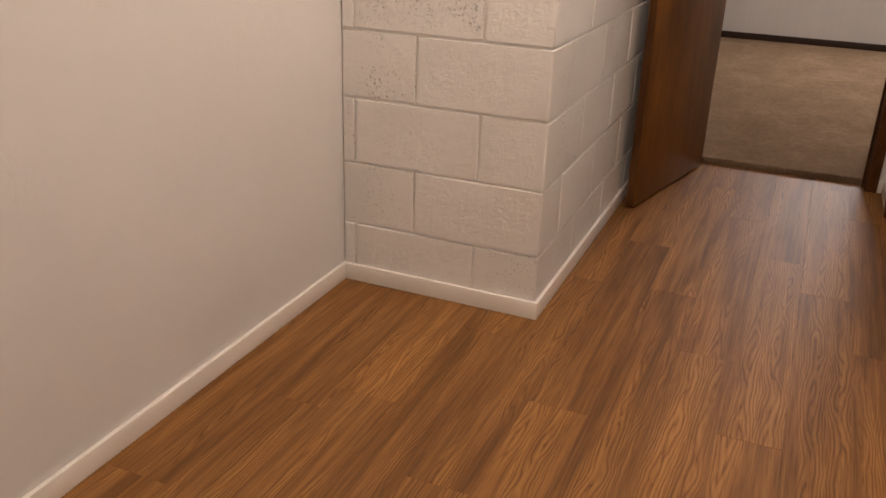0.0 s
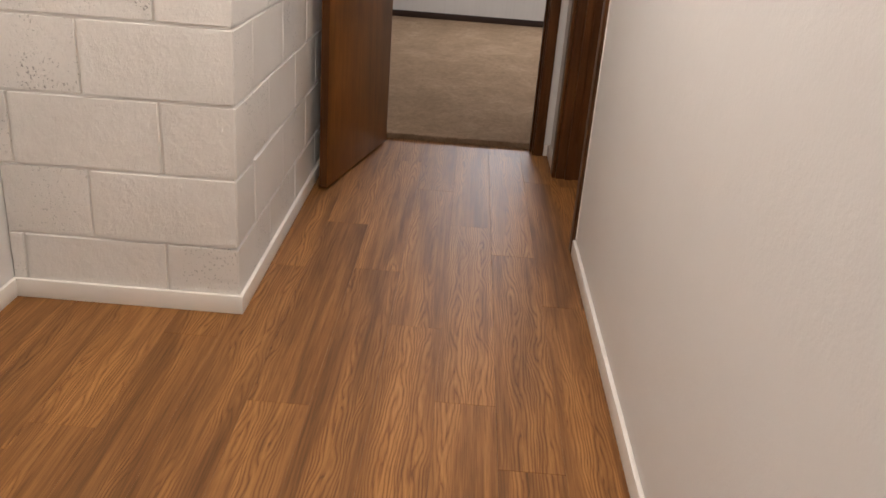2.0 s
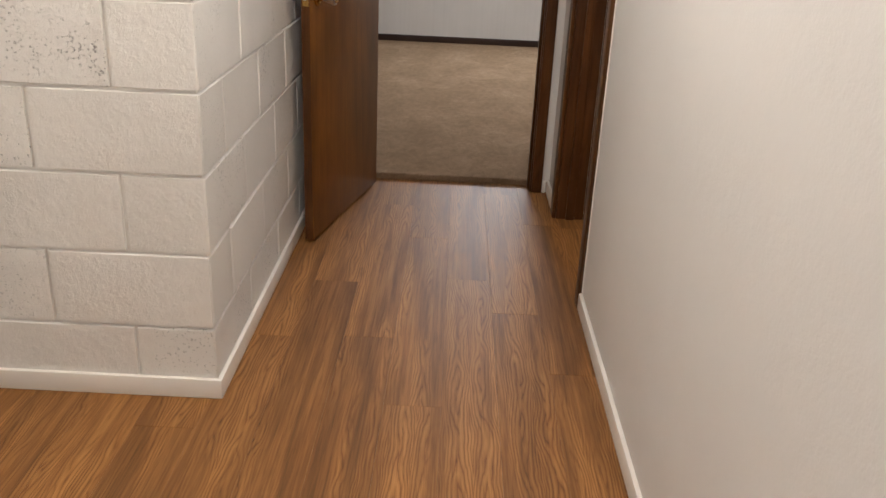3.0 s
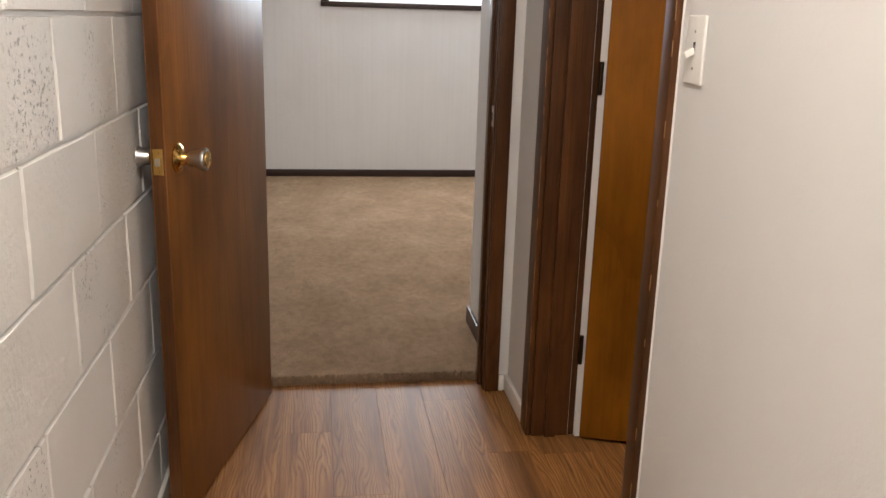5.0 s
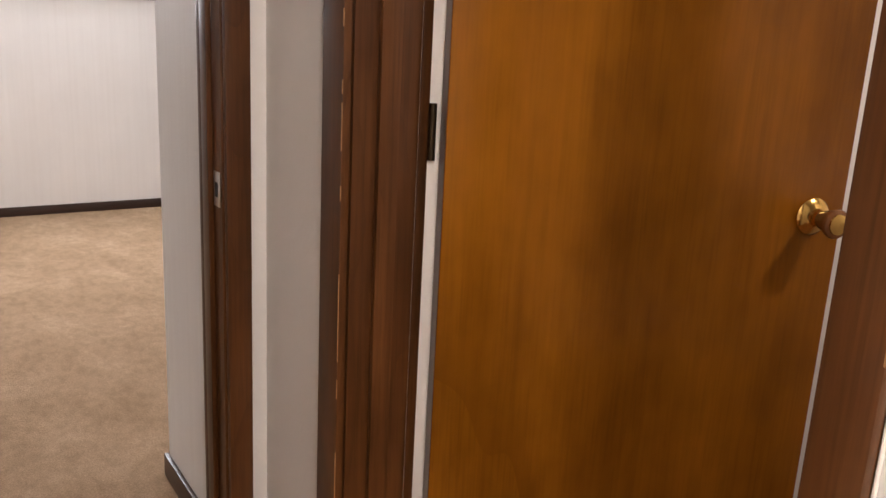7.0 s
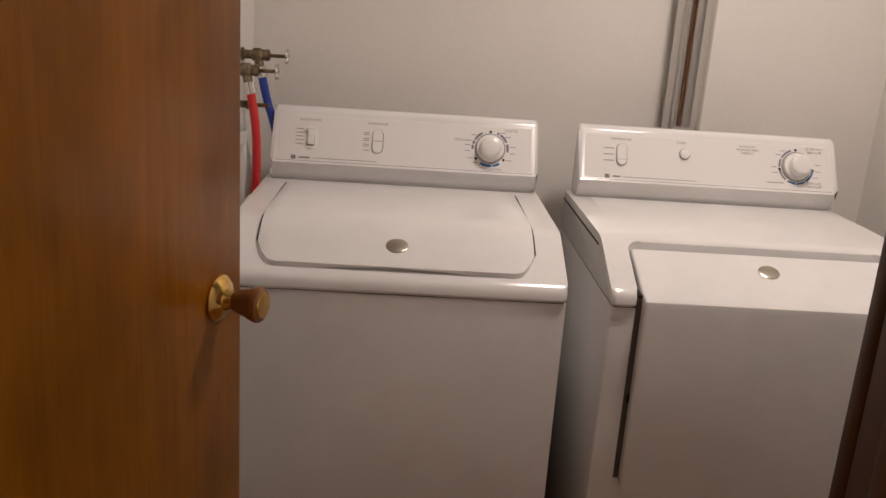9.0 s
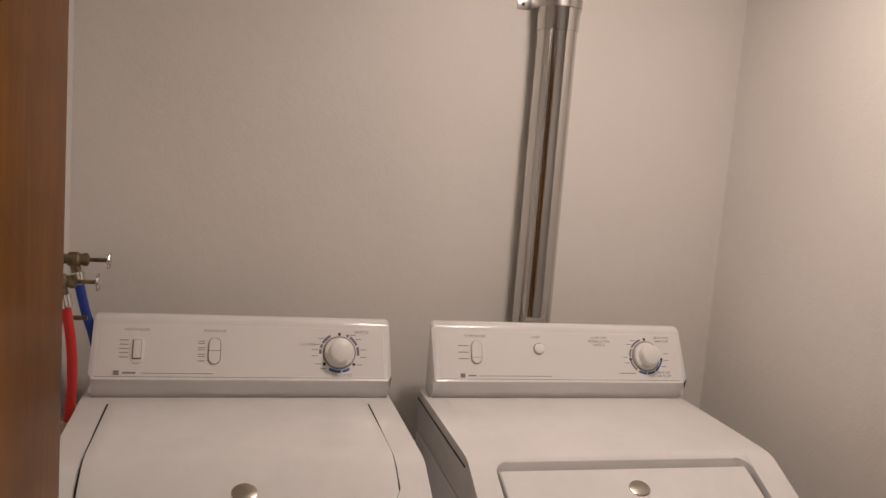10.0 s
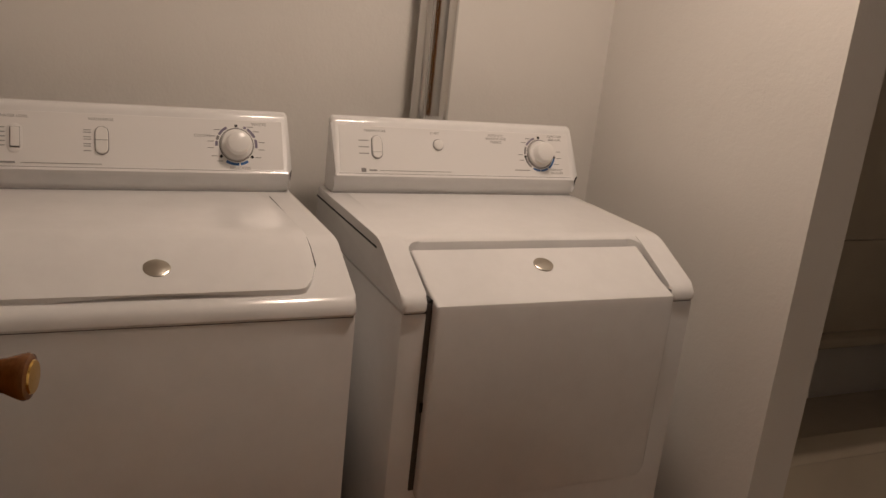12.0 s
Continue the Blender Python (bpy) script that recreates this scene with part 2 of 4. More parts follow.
CHROME = material("chrome", (0.75, 0.74, 0.72), 0.12, 1.0)
STEEL = material("satin_steel", (0.55, 0.54, 0.53), 0.32, 1.0)
DUCT = material("galvanised_duct", (0.60, 0.59, 0.57), 0.14, 1.0)
link(DUCT, ramp(DUCT, noise_tex(DUCT, coords(DUCT, (30, 30, 2)), 1.0, 4), [(0.3, (0.09, 0.09, 0.09)), (0.7, (0.20, 0.20, 0.20))]), bsdf(DUCT).inputs["Roughness"])
BRASS = material("polished_brass", (0.72, 0.46, 0.14), 0.16, 1.0)
OLD_BRASS = material("dull_brass_valve", (0.20, 0.155, 0.10), 0.42, 1.0)
link(OLD_BRASS, ramp(OLD_BRASS, noise_tex(OLD_BRASS, coords(OLD_BRASS), 60, 4), [(0.3, (0.10, 0.075, 0.05)), (0.7, (0.30, 0.24, 0.16))]), bsdf(OLD_BRASS).inputs["Base Color"])
HINGE = material("dark_bronze_hinge", (0.05, 0.035, 0.02), 0.4, 0.9)
WOOD_KNOB = wood("turned_wood_knob", (0.28, 0.12, 0.045), (0.20, 0.085, 0.03), (0.10, 0.04, 0.015), 2, 0.25, 0, 60.0, 8.0, 5.0, 0.6, 0.4, 0.5)
RED = material("red_rubber_hose", (0.55, 0.02, 0.02), 0.45)
BLUE = material("blue_rubber_hose", (0.015, 0.05, 0.32), 0.45)
SWITCH = material("white_switch_plastic", (0.80, 0.78, 0.74), 0.3)
SCREW = material("dull_screw", (0.35, 0.33, 0.30), 0.4, 0.9)
PIPE_TAN = material("tan_plastic_pipe", (0.50, 0.38, 0.26), 0.5)
TUB = material("almond_tub_acrylic", (0.62, 0.55, 0.44), 0.25)
link(TUB, ramp(TUB, noise_tex(TUB, coords(TUB), 5, 4), [(0.3, (0.58, 0.51, 0.41)), (0.7, (0.64, 0.57, 0.46))]), bsdf(TUB).inputs["Base Color"])
FRAME_GREY = material("white_window_vinyl", (0.75, 0.76, 0.78), 0.4)
GLASS = material("window_glass", (1, 1, 1), 0.02)
bsdf(GLASS).inputs["Transmission Weight"].default_value = 1.0
bsdf(GLASS).inputs["IOR"].default_value = 1.1
OUTSIDE = material("overcast_glow", (0.9, 0.93, 1.0), 1.0)
bsdf(OUTSIDE).inputs["Emission Color"].default_value = (0.86, 0.93, 1.0, 1)
bsdf(OUTSIDE).inputs["Emission Strength"].default_value = 3.0


# ---- mesh helpers ----
def thing(name, at, label, category, group="", kind=""):
    """An empty at the base of a thing; its parts are given in world metres."""
    e = new(name)
    e.location = at
    e.empty_display_size = 0.05
    return tagged(e, label, category, group, kind)


def mesh_of(bm, mat, name, smooth=False):
    bmesh.ops.recalc_face_normals(bm, faces=bm.faces)
    me = bpy.data.meshes.new(name)
    bm.to_mesh(me)
    bm.free()
    me.materials.append(mat)
    if smooth:
        for p in me.polygons:
            p.use_smooth = True
        me.set_sharp_from_angle(angle=radians(38))
    return me


def origin(ob):
    p = Vector((0, 0, 0))
    while ob is not None:
        p += ob.location
        ob = ob.parent
    return p


def part(name, bm, mat, parent, label="", smooth=True):
    ob = new(name, mesh_of(bm, mat, name, smooth))
    ob.parent = parent
    ob.location = -origin(parent)
    return tagged(ob, label)


def solid(name, bm, mat, label, category="", kind="structure", smooth=False):
    return tagged(new(name, mesh_of(bm, mat, name, smooth)), label, category, "", kind)


def box(x0, x1, y0, y1, z0, z1, bevel=0.0, seg=2, bm=None):
    bm = bm or bmesh.new()
    r = bmesh.ops.create_cube(bm, size=1)
    bmesh.ops.scale(bm, vec=(x1 - x0, y1 - y0, z1 - z0), verts=r["verts"])
    bmesh.ops.translate(bm, vec=((x0 + x1) / 2, (y0 + y1) / 2, (z0 + z1) / 2), verts=r["verts"])
    if bevel:
        es = list({e for v in r["verts"] for e in v.link_edges})
        bmesh.ops.bevel(bm, geom=es, offset=bevel, segments=seg, profile=0.6, affect="EDGES")
    return bm


def moved(bm, m):
    bmesh.ops.transform(bm, matrix=m, verts=bm.verts)
    return bm


def prism(points, y0, y1, bevel=0.0, seg=3, end_only=True):
    """A closed (x, z) outline drawn out along y."""
    bm = bmesh.new()
    a = [bm.verts.new((x, y0, z)) for x, z in points]
    b = [bm.verts.new((x, y1, z)) for x, z in points]
    fa, fb = bm.faces.new(a), bm.faces.new(b[::-1])
    n = len(points)
    for i in range(n):
        bm.faces.new((a[i], b[i], b[(i + 1) % n], a[(i + 1) % n]))
    if bevel:
        bmesh.ops.bevel(bm, geom=list(fa.edges) + list(fb.edges), offset=bevel, segments=seg, profile=0.5, affect="EDGES")
    return bm


def plan_wall(points, z0, z1):
    """A wall from its outline in plan."""
    bm = bmesh.new()
    a = [bm.verts.new((x, y, z0)) for x, y in points]
    b = [bm.verts.new((x, y, z1)) for x, y in points]
    bm.faces.new(a), bm.faces.new(b[::-1])
    n = len(points)
    for i in range(n):
        bm.faces.new((a[i], b[i], b[(i + 1) % n], a[(i + 1) % n]))
    return bm


def turned(profile, m, seg=28, bm=None):
    """A lathe body: (radius, height) pairs round the z axis of the pose m."""
    bm = bm or bmesh.new()
    rings = []
    for r, h in profile:
        rings.append([bm.verts.new(m @ Vector((max(r, 1e-4) * math.cos(2 * math.pi * k / seg), max(r, 1e-4) * math.sin(2 * math.pi * k / seg), h))) for k in range(seg)])
    for a, b in zip(rings, rings[1:]):
        for k in range(seg):
            bm.faces.new((a[k], a[(k + 1) % seg], b[(k + 1) % seg], b[k]))
    bm.faces.new(rings[0][::-1]), bm.faces.new(rings[-1])
    return bm


def axis_pose(p, d):
    """A pose at p whose z axis points along d."""
    return Matrix.Translation(p) @ Vector(d).normalized().to_track_quat("Z", "Y").to_matrix().to_4x4()


def tube(points, radius, seg=14):
    """A smooth round tube through the points."""
    pts = [Vector(p) for p in points]
    fine = []
    for i in range(len(pts) - 1):
        p0, p1, p2, p3 = pts[max(i - 1, 0)], pts[i], pts[i + 1], pts[min(i + 2, len(pts) - 1)]
        for k in range(6):
            t = k / 6
            fine.append(0.5 * (2 * p1 + (p2 - p0) * t + (2 * p0 - 5 * p1 + 4 * p2 - p3) * t * t + (3 * p1 - p0 - 3 * p2 + p3) * t ** 3))
    fine.append(pts[-1])
    bm = bmesh.new()
    rings = []
    for i, p in enumerate(fine):
        d = fine[min(i + 1, len(fine) - 1)] - fine[max(i - 1, 0)]
        m = axis_pose(p, d)
        rings.append([bm.verts.new(m @ Vector((radius * math.cos(2 * math.pi * k / seg), radius * math.sin(2 * math.pi * k / seg), 0))) for k in range(seg)])
    for a, b in zip(rings, rings[1:]):
        best = min(range(seg), key=lambda s: (a[0].co - b[s].co).length)
        for k in range(seg):
            bm.faces.new((a[k], a[(k + 1) % seg], b[(k + 1 + best) % seg], b[(k + best) % seg]))
    bm.faces.new(rings[0][::-1]), bm.faces.new(rings[-1])
    return bm


def capsule(w, h, t, seg=10, bm=None, m=Matrix()):
    """A flat rounded-end slab, w wide, h high, t thick, on the plane z = 0."""
    bm = bm or bmesh.new()
    r = w / 2
    out = []
    for k in range(seg + 1):
        a = math.pi * k / seg
        out.append((r * math.cos(a), h / 2 - r + r * math.sin(a)))
    for k in range(seg + 1):
        a = math.pi + math.pi * k / seg
        out.append((r * math.cos(a), -h / 2 + r + r * math.sin(a)))
    lo = [bm.verts.new(m @ Vector((x, y, 0))) for x, y in out]
    mid = [bm.verts.new(m @ Vector((x, y, t * 0.7))) for x, y in out]
    hi = [bm.verts.new(m @ Vector((x * 0.86, y * 0.95, t))) for x, y in out]
    n = len(out)
    for a, b in ((lo, mid), (mid, hi)):
        for i in range(n):
            bm.faces.new((a[i], a[(i + 1) % n], b[(i + 1) % n], b[i]))
    bm.faces.new(hi), bm.faces.new(lo[::-1])
    return bm


def arc_band(r0, r1, a0, a1, t, m, seg=14):
    """A flat printed arc between two angles in degrees."""
    bm = bmesh.new()
    n = max(2, seg)
    ring = []
    for k in range(n + 1):
        a = radians(a0 + (a1 - a0) * k / n)
        ring.append([bm.verts.new(m @ Vector((r * math.cos(a), r * math.sin(a), h))) for r, h in ((r0, 0), (r1, 0), (r1, t), (r0, t))])
    for a, b in zip(ring, ring[1:]):
        for i in range(4):
            bm.faces.new((a[i], a[(i + 1) % 4], b[(i + 1) % 4], b[i]))
    bm.faces.new(ring[0]), bm.faces.new(ring[-1][::-1])
    return bm


def lettering(words, size, m, mat, parent, name="lettering"):
    """Printed words as thin mesh letters, centred on the pose m."""
    cu = bpy.data.curves.new("words", "FONT")
    cu.body, cu.size, cu.align_x, cu.align_y, cu.extrude, cu.resolution_u = words, size, "CENTER", "CENTER", 0.0002, 2
    tmp = new("words", cu)
    me = bpy.data.meshes.new_from_object(tmp.evaluated_get(bpy.context.evaluated_depsgraph_get()))
    bpy.data.objects.remove(tmp)
    me.transform(m)
    me.materials.clear()
    me.materials.append(mat)
    ob = new(name, me)
    ob.parent = parent
    ob.location = -origin(parent)
    return ob


# ---- the large structure ----
H = 2.30
RX = 1.04          # hall's right wall
LX = -0.655        # hall's left wall
EY = 1.84          # end wall with the bedroom door
BY = 5.90          # bedroom's far wall
BX = 3.01          # laundry's back wall
D0, D1 = 0.69, 1.492    # laundry door opening
DZ = 2.04
LY = 1.494          # laundry's tap wall at the door

solid("subfloor", box(LX - 0.1, 4.0, -3.6, 6.0, -0.12, -0.006), SUBFLOOR, "dark underlay below the floor planks", "floor")
solid("ceiling", box(LX - 0.1, 4.0, -3.6, 6.0, H, H + 0.1), CEIL, "plain white painted ceiling", "ceiling")
solid("wall_left", box(LX - 0.1, LX, -3.6, 0.1, 0, H), HALL_WALL, "smooth cream painted wall with white baseboard", "wall")
solid("wall_back", box(LX, RX, -3.6, -3.5, 0, H), HALL_WALL, "plain cream wall closing the hall", "wall")
solid("wall_right", plan_wall([(RX, -3.5), (RX + 0.115, -3.5), (RX + 0.115, D0 - 0.016), (RX, D0 - 0.016)], 0, H), HALL_WALL, "cream orange-peel painted wall with light switch", "wall")
solid("wall_door_head", box(RX, RX + 0.115, D0 - 0.016, D1 + 0.016, DZ + 0.016, H), HALL_WALL, "cream wall above the laundry door", "wall")
solid("wall_stub", plan_wall([(RX, D1 + 0.016), (RX + 0.115, D1 + 0.016), (RX + 0.115, EY), (RX, EY)], 0, H), HALL_WALL, "narrow strip of cream wall between door frames", "wall")
OL, OR = 0.19, 0.955
solid("wall_end_right", plan_wall([(OR + 0.016, EY), (RX + 0.115, EY), (RX + 0.115, EY + 0.115), (OR + 0.016, EY + 0.115)], 0, H), HALL_WALL, "short cream end wall beside the bedroom door", "wall")
solid("wall_end_left", box(-0.2, OL - 0.016, EY, EY + 0.115, 0, H), HALL_WALL, "short cream end wall behind the open door", "wall")
solid("wall_end_head", box(OL - 0.016, OR + 0.016, EY, EY + 0.115, DZ + 0.016, H), HALL_WALL, "cream wall above the bedroom door", "wall")
# laundry and bath
solid("wall_laundry_left", plan_wall([(RX + 0.115, LY), (BX, 1.405), (BX, 1.55), (RX + 0.115, 1.62)], 0, H), WALL, "cream laundry wall with water taps", "wall")
solid("wall_laundry_back", box(BX, BX + 0.1, -2.0, 1.56, 0, H), WALL, "cream laundry wall behind the washer and dryer", "wall")
solid("wall_laundry_right", box(2.17, BX, -0.415, -0.30, 0, H), WALL, "cream partition wall beside the dryer", "wall")
solid("wall_bath_end", box(RX + 0.115, BX, -2.0, -1.9, 0, H), WALL, "plain cream wall closing the bathroom", "wall")
# bedroom
solid("wall_bedroom_passage", plan_wall([(1.02, EY + 0.115), (3.6, EY + 0.115), (3.6, 2.50), (1.02, 2.50)], 0, H), BED_WALL, "off-white wall inside the bedroom entry", "wall")
W0, W1, WZ0, WZ1 = 0.478, 2.25, 1.335, 1.99
solid("wall_bedroom_far", box(-2.0, W0, BY, BY + 0.2, 0, H), BED_WALL, "off-white wall with vertical paper grain beneath window", "wall")
solid("wall_bedroom_far_right", box(W1, 3.6, BY, BY + 0.2, 0, H), BED_WALL, "off-white wall beside the bedroom window", "wall")
solid("wall_bedroom_sill", box(W0, W1, BY, BY + 0.2, 0, WZ0), BED_WALL, "off-white wall under the bedroom window", "wall")
solid("wall_bedroom_lintel", box(W0, W1, BY, BY + 0.2, WZ1, H), BED_WALL, "off-white wall above the bedroom window", "wall")
solid("wall_bedroom_left", box(-2.1, -2.0, EY, BY + 0.2, 0, H), BED_WALL, "off-white bedroom side wall", "wall")
solid("wall_bedroom_right", box(3.6, 3.7, EY, BY + 0.2, 0, H), BED_WALL, "off-white bedroom side wall", "wall")
solid("wall_bedroom_front", box(-2.0, -0.2, EY, EY + 0.115, 0, H), BED_WALL, "off-white bedroom front wall", "wall")
solid("bedroom_subfloor", box(-2.1, LX - 0.1, EY, 6.0, -0.12, -0.006), SUBFLOOR, "dark underlay below the carpet", "floor")
solid("bedroom_ceiling", box(-2.1, LX - 0.1, EY, 6.0, H, H + 0.1), CEIL, "plain white bedroom ceiling", "ceiling")


def carpet():
    bm = bmesh.new()
    nx, ny = 200, 160
    x0, x1, y0, y1 = -2.0, 3.6, 1.925, BY
    grid = []
    for j in range(ny + 1):
        row = []
        for i in range(nx + 1):
            x, y = x0 + (x1 - x0) * i / nx, y0 + (y1 - y0) * (j / ny) ** 1.6
            edge = 0.006 * noise.noise((x * 60, 3, 0)) if j == 0 else 0
            z = 0.011 + 0.0012 * noise.noise((x * 9, y * 9, 0)) + (0.002 * noise.noise((x * 40, y * 40, 2)))
            row.append(bm.verts.new((x, y + edge, 0.0 if j == 0 else z)))
        grid.append(row)
    for j in range(ny):
        for i in range(nx):
            bm.faces.new((grid[j][i], grid[j][i + 1], grid[j + 1][i + 1], grid[j + 1][i]))
    return bm


solid("bedroom_carpet", carpet(), CARPET, "beige mottled plush carpet covering the bedroom floor", "carpet", "structure", True)


def tufts():
    """Loose pile along the carpet's near part."""
    rng = np.random.default_rng(5)
    n = 2600
    xs = rng.uniform(0.15, 1.0, n)
    ys = 1.920 + 0.05 * rng.random(n) ** 1.5
    verts, faces = [], []
    for x, y in zip(xs, ys):
        a = rng.uniform(0, 6.28)
        h, w = rng.uniform(0.008, 0.016), rng.uniform(0.0018, 0.0035)
        lx, ly = rng.normal(0, 0.005, 2)
        k = len(verts)
        for q in range(3):
            verts.append((x + w * math.cos(a + 2.1 * q), y + w * math.sin(a + 2.1 * q), 0.008))
        verts.append((x + lx, y + ly, 0.008 + h))
        faces += [(k, k + 1, k + 3), (k + 1, k + 2, k + 3), (k + 2, k, k + 3)]
    me = bpy.data.meshes.new("carpet_pile")
    me.from_pydata(verts, [], faces)
    me.materials.append(CARPET)
    tagged(new("carpet_pile", me), "short beige carpet tufts at the doorway edge", "carpet pile", "", "stuff")


tufts()


# ---- trims of the setting ----
def base_strip(name, x0, x1, y0, y1, mat, label, h=0.057):
    return solid(name, box(x0, x1, y0, y1, 0, h, 0.004, 2), mat, label, "baseboard", "structure", True)


base_strip("baseboard_left", LX, LX + 0.013, -3.5, -0.013, TRIM, "white painted baseboard along the hall wall")
base_strip("baseboard_block_front", LX, 0.013, -0.014, -0.001, TRIM, "white painted baseboard along the block wall")
base_strip("baseboard_block_side", 0.001, 0.014, -0.013, EY, TRIM, "white painted baseboard along the block passage wall")
base_strip("baseboard_right", RX - 0.013, RX, -3.5, 0.636, TRIM, "white painted baseboard along the hall wall")
base_strip("baseboard_stub", RX - 0.013, RX, 1.569, EY - 0.001, TRIM, "short white baseboard between door frames")
base_strip("baseboard_end", 1.007, RX - 0.014, EY - 0.013, EY, TRIM, "short white baseboard on the end wall")
base_strip("baseboard_bedroom_far", -2.0, 3.6, BY - 0.013, BY, BROWN_BASE, "dark brown bedroom baseboard", 0.066)
base_strip("baseboard_bedroom_entry", 1.007, 1.02, 2.0, 2.513, BROWN_BASE, "dark brown bedroom baseboard at the entry", 0.075)
base_strip("baseboard_bedroom_return", 1.0205, 3.6, 2.50, 2.513, BROWN_BASE, "dark brown bedroom baseboard at the entry", 0.075)
base_strip("baseboard_laundry", 2.2, BX, -0.30, -0.288, TRIM, "white laundry baseboard")
base_strip("baseboard_laundry_back", BX - 0.012, BX, -0.288, 1.40, TRIM, "white laundry baseboard behind the machines")
solid("baseboard_laundry_left", plan_wall([(RX + 0.135, LY - 0.013), (BX - 0.02, 1.393), (BX - 0.02, 1.404), (RX + 0.135, LY - 0.002)], 0, 0.083), TRIM, "white laundry baseboard under the taps", "baseboard")


def door_frame(name, label, axis, a0, a1, front, back, case_a0, case_a1, stop):
    """Jambs, head, stops and front casing of an opening; axis 'x' or 'y' is the way across it."""
    def oriented(u0, u1, w0, w1, z0, z1, bev):
        return box(u0, u1, w0, w1, z0, z1, bev) if axis == "x" else box(w0, w1, u0, u1, z0, z1, bev)
    e = thing(name, ((a0 + a1) / 2, front, 0) if axis == "x" else (front, (a0 + a1) / 2, 0), label, "door frame", "", "structure")
    for u0, u1 in ((a0 - 0.016, a0), (a1, a1 + 0.016)):
        part("jamb", oriented(u0, u1, front, back, 0, DZ, 0.001), CASING, e)
    part("head_jamb", oriented(a0 - 0.016, a1 + 0.016, front, back, DZ, DZ + 0.016, 0.001), CASING, e)
    for u0, u1 in ((a0, a0 + 0.011), (a1 - 0.011, a1)):
        part("door_stop", oriented(u0, u1, stop, stop + 0.035, 0, DZ, 0.002), CASING, e)
    for side, (u0, u1) in enumerate(((case_a0, a0 - 0.004), (a1 + 0.004, case_a1))):
        part("casing", oriented(u0, u1, front - 0.016, front - 0.0005, 0, DZ + 0.06, 0.004), CASING, e)
    part("head_casing", oriented(case_a0, case_a1, front - 0.015, front - 0.0005, DZ + 0.0605, DZ + 0.12, 0.004), CASING, e)
    for u0, u1 in ((case_a0, a0), (a1, case_a1)):
        part("inner_casing", oriented(u0, u1, back + 0.0005, back + 0.020, 0, DZ + 0.06, 0.004), CASING, e)
    return e


door_frame("bedroom_door_frame", "dark walnut-stained frame of the bedroom doorway", "x", OL, OR, EY, EY + 0.115, 0.13, 1.006, EY + 0.045)
laundry_frame = door_frame("laundry_door_frame", "dark walnut-stained frame of the laundry doorway, scuffed edges", "y", D0, D1, RX, RX + 0.115, 0.636, 1.569, RX + 0.04)
WORN = wood("bare_worn_wood", (0.50, 0.30, 0.14), (0.40, 0.22, 0.10), (0.22, 0.11, 0.05), 2, 0.6)
_r = random.Random(12)
for y, most in ((D1 + 0.0045, 0.16), (0.6365, 0.05)):
    z = 0.03
    while z < 1.9:
        h = _r.uniform(0.012, most)
        part("worn_edge", box(RX - 0.0163, RX - 0.0150, y - 0.0002, y + _r.uniform(0.0012, 0.0026), z, z + h, 0.0004, 1), WORN, laundry_frame, "bare wood where the stain has worn off", False)
        z += h + _r.uniform(0.01, 0.30 - most)
strike = thing("strike_plate", (OR - 0.001, EY + 0.03, 0.93), "small worn steel strike plate on the door jamb", "strike plate")
part("plate", box(OR - 0.003, OR - 0.0004, EY + 0.006, EY + 0.036, 0.90, 0.965, 0.001), STEEL, strike)
part("hole", box(OR - 0.0036, OR - 0.003, EY + 0.013, EY + 0.028, 0.918, 0.945), GAP, strike, "dark latch hole")


# ---- window ----
win = thing("window_1", ((W0 + W1) / 2, BY, WZ0), "high basement slider window, bright daylight, brown frame", "window", "", "structure")
for z0, z1 in ((WZ0 - 0.038, WZ0), (WZ1, WZ1 + 0.06)):
    part("casing_rail", box(W0 - 0.06, W1 + 0.06, BY - 0.016, BY - 0.0005, z0, z1, 0.003), BROWN_BASE, win, "dark brown casing")
for x0, x1 in ((W0 - 0.06, W0), (W1, W1 + 0.06)):
    part("casing_stile", box(x0, x1, BY - 0.016, BY - 0.0005, WZ0 + 0.0005, WZ1 - 0.0005, 0.003), BROWN_BASE, win, "dark brown casing")
mid = 1.333
for x0, x1 in ((W0, W0 + 0.035), (mid - 0.018, mid + 0.018), (W1 - 0.035, W1)):
    part("window_frame", box(x0, x1, BY + 0.06, BY + 0.11, WZ0 + 0.03, WZ1 - 0.03, 0.003), FRAME_GREY, win, "white vinyl frame")
for z0, z1 in ((WZ0, WZ0 + 0.03), (WZ1 - 0.03, WZ1)):
    part("window_rail", box(W0, W1, BY + 0.06, BY + 0.11, z0, z1, 0.003), FRAME_GREY, win, "white vinyl frame")
for x0, x1 in ((W0 + 0.035, mid - 0.018), (mid + 0.018, W1 - 0.035)):
    p = part("pane", box(x0, x1, BY + 0.082, BY + 0.088, WZ0 + 0.03, WZ1 - 0.03), GLASS, win, "clear glass pane")
    p.visible_shadow = False
solid("backdrop", box(-1.0, 4.0, BY + 1.2, BY + 1.22, 0.5, 3.5), OUTSIDE, "bright overcast daylight outside the window", "backdrop")


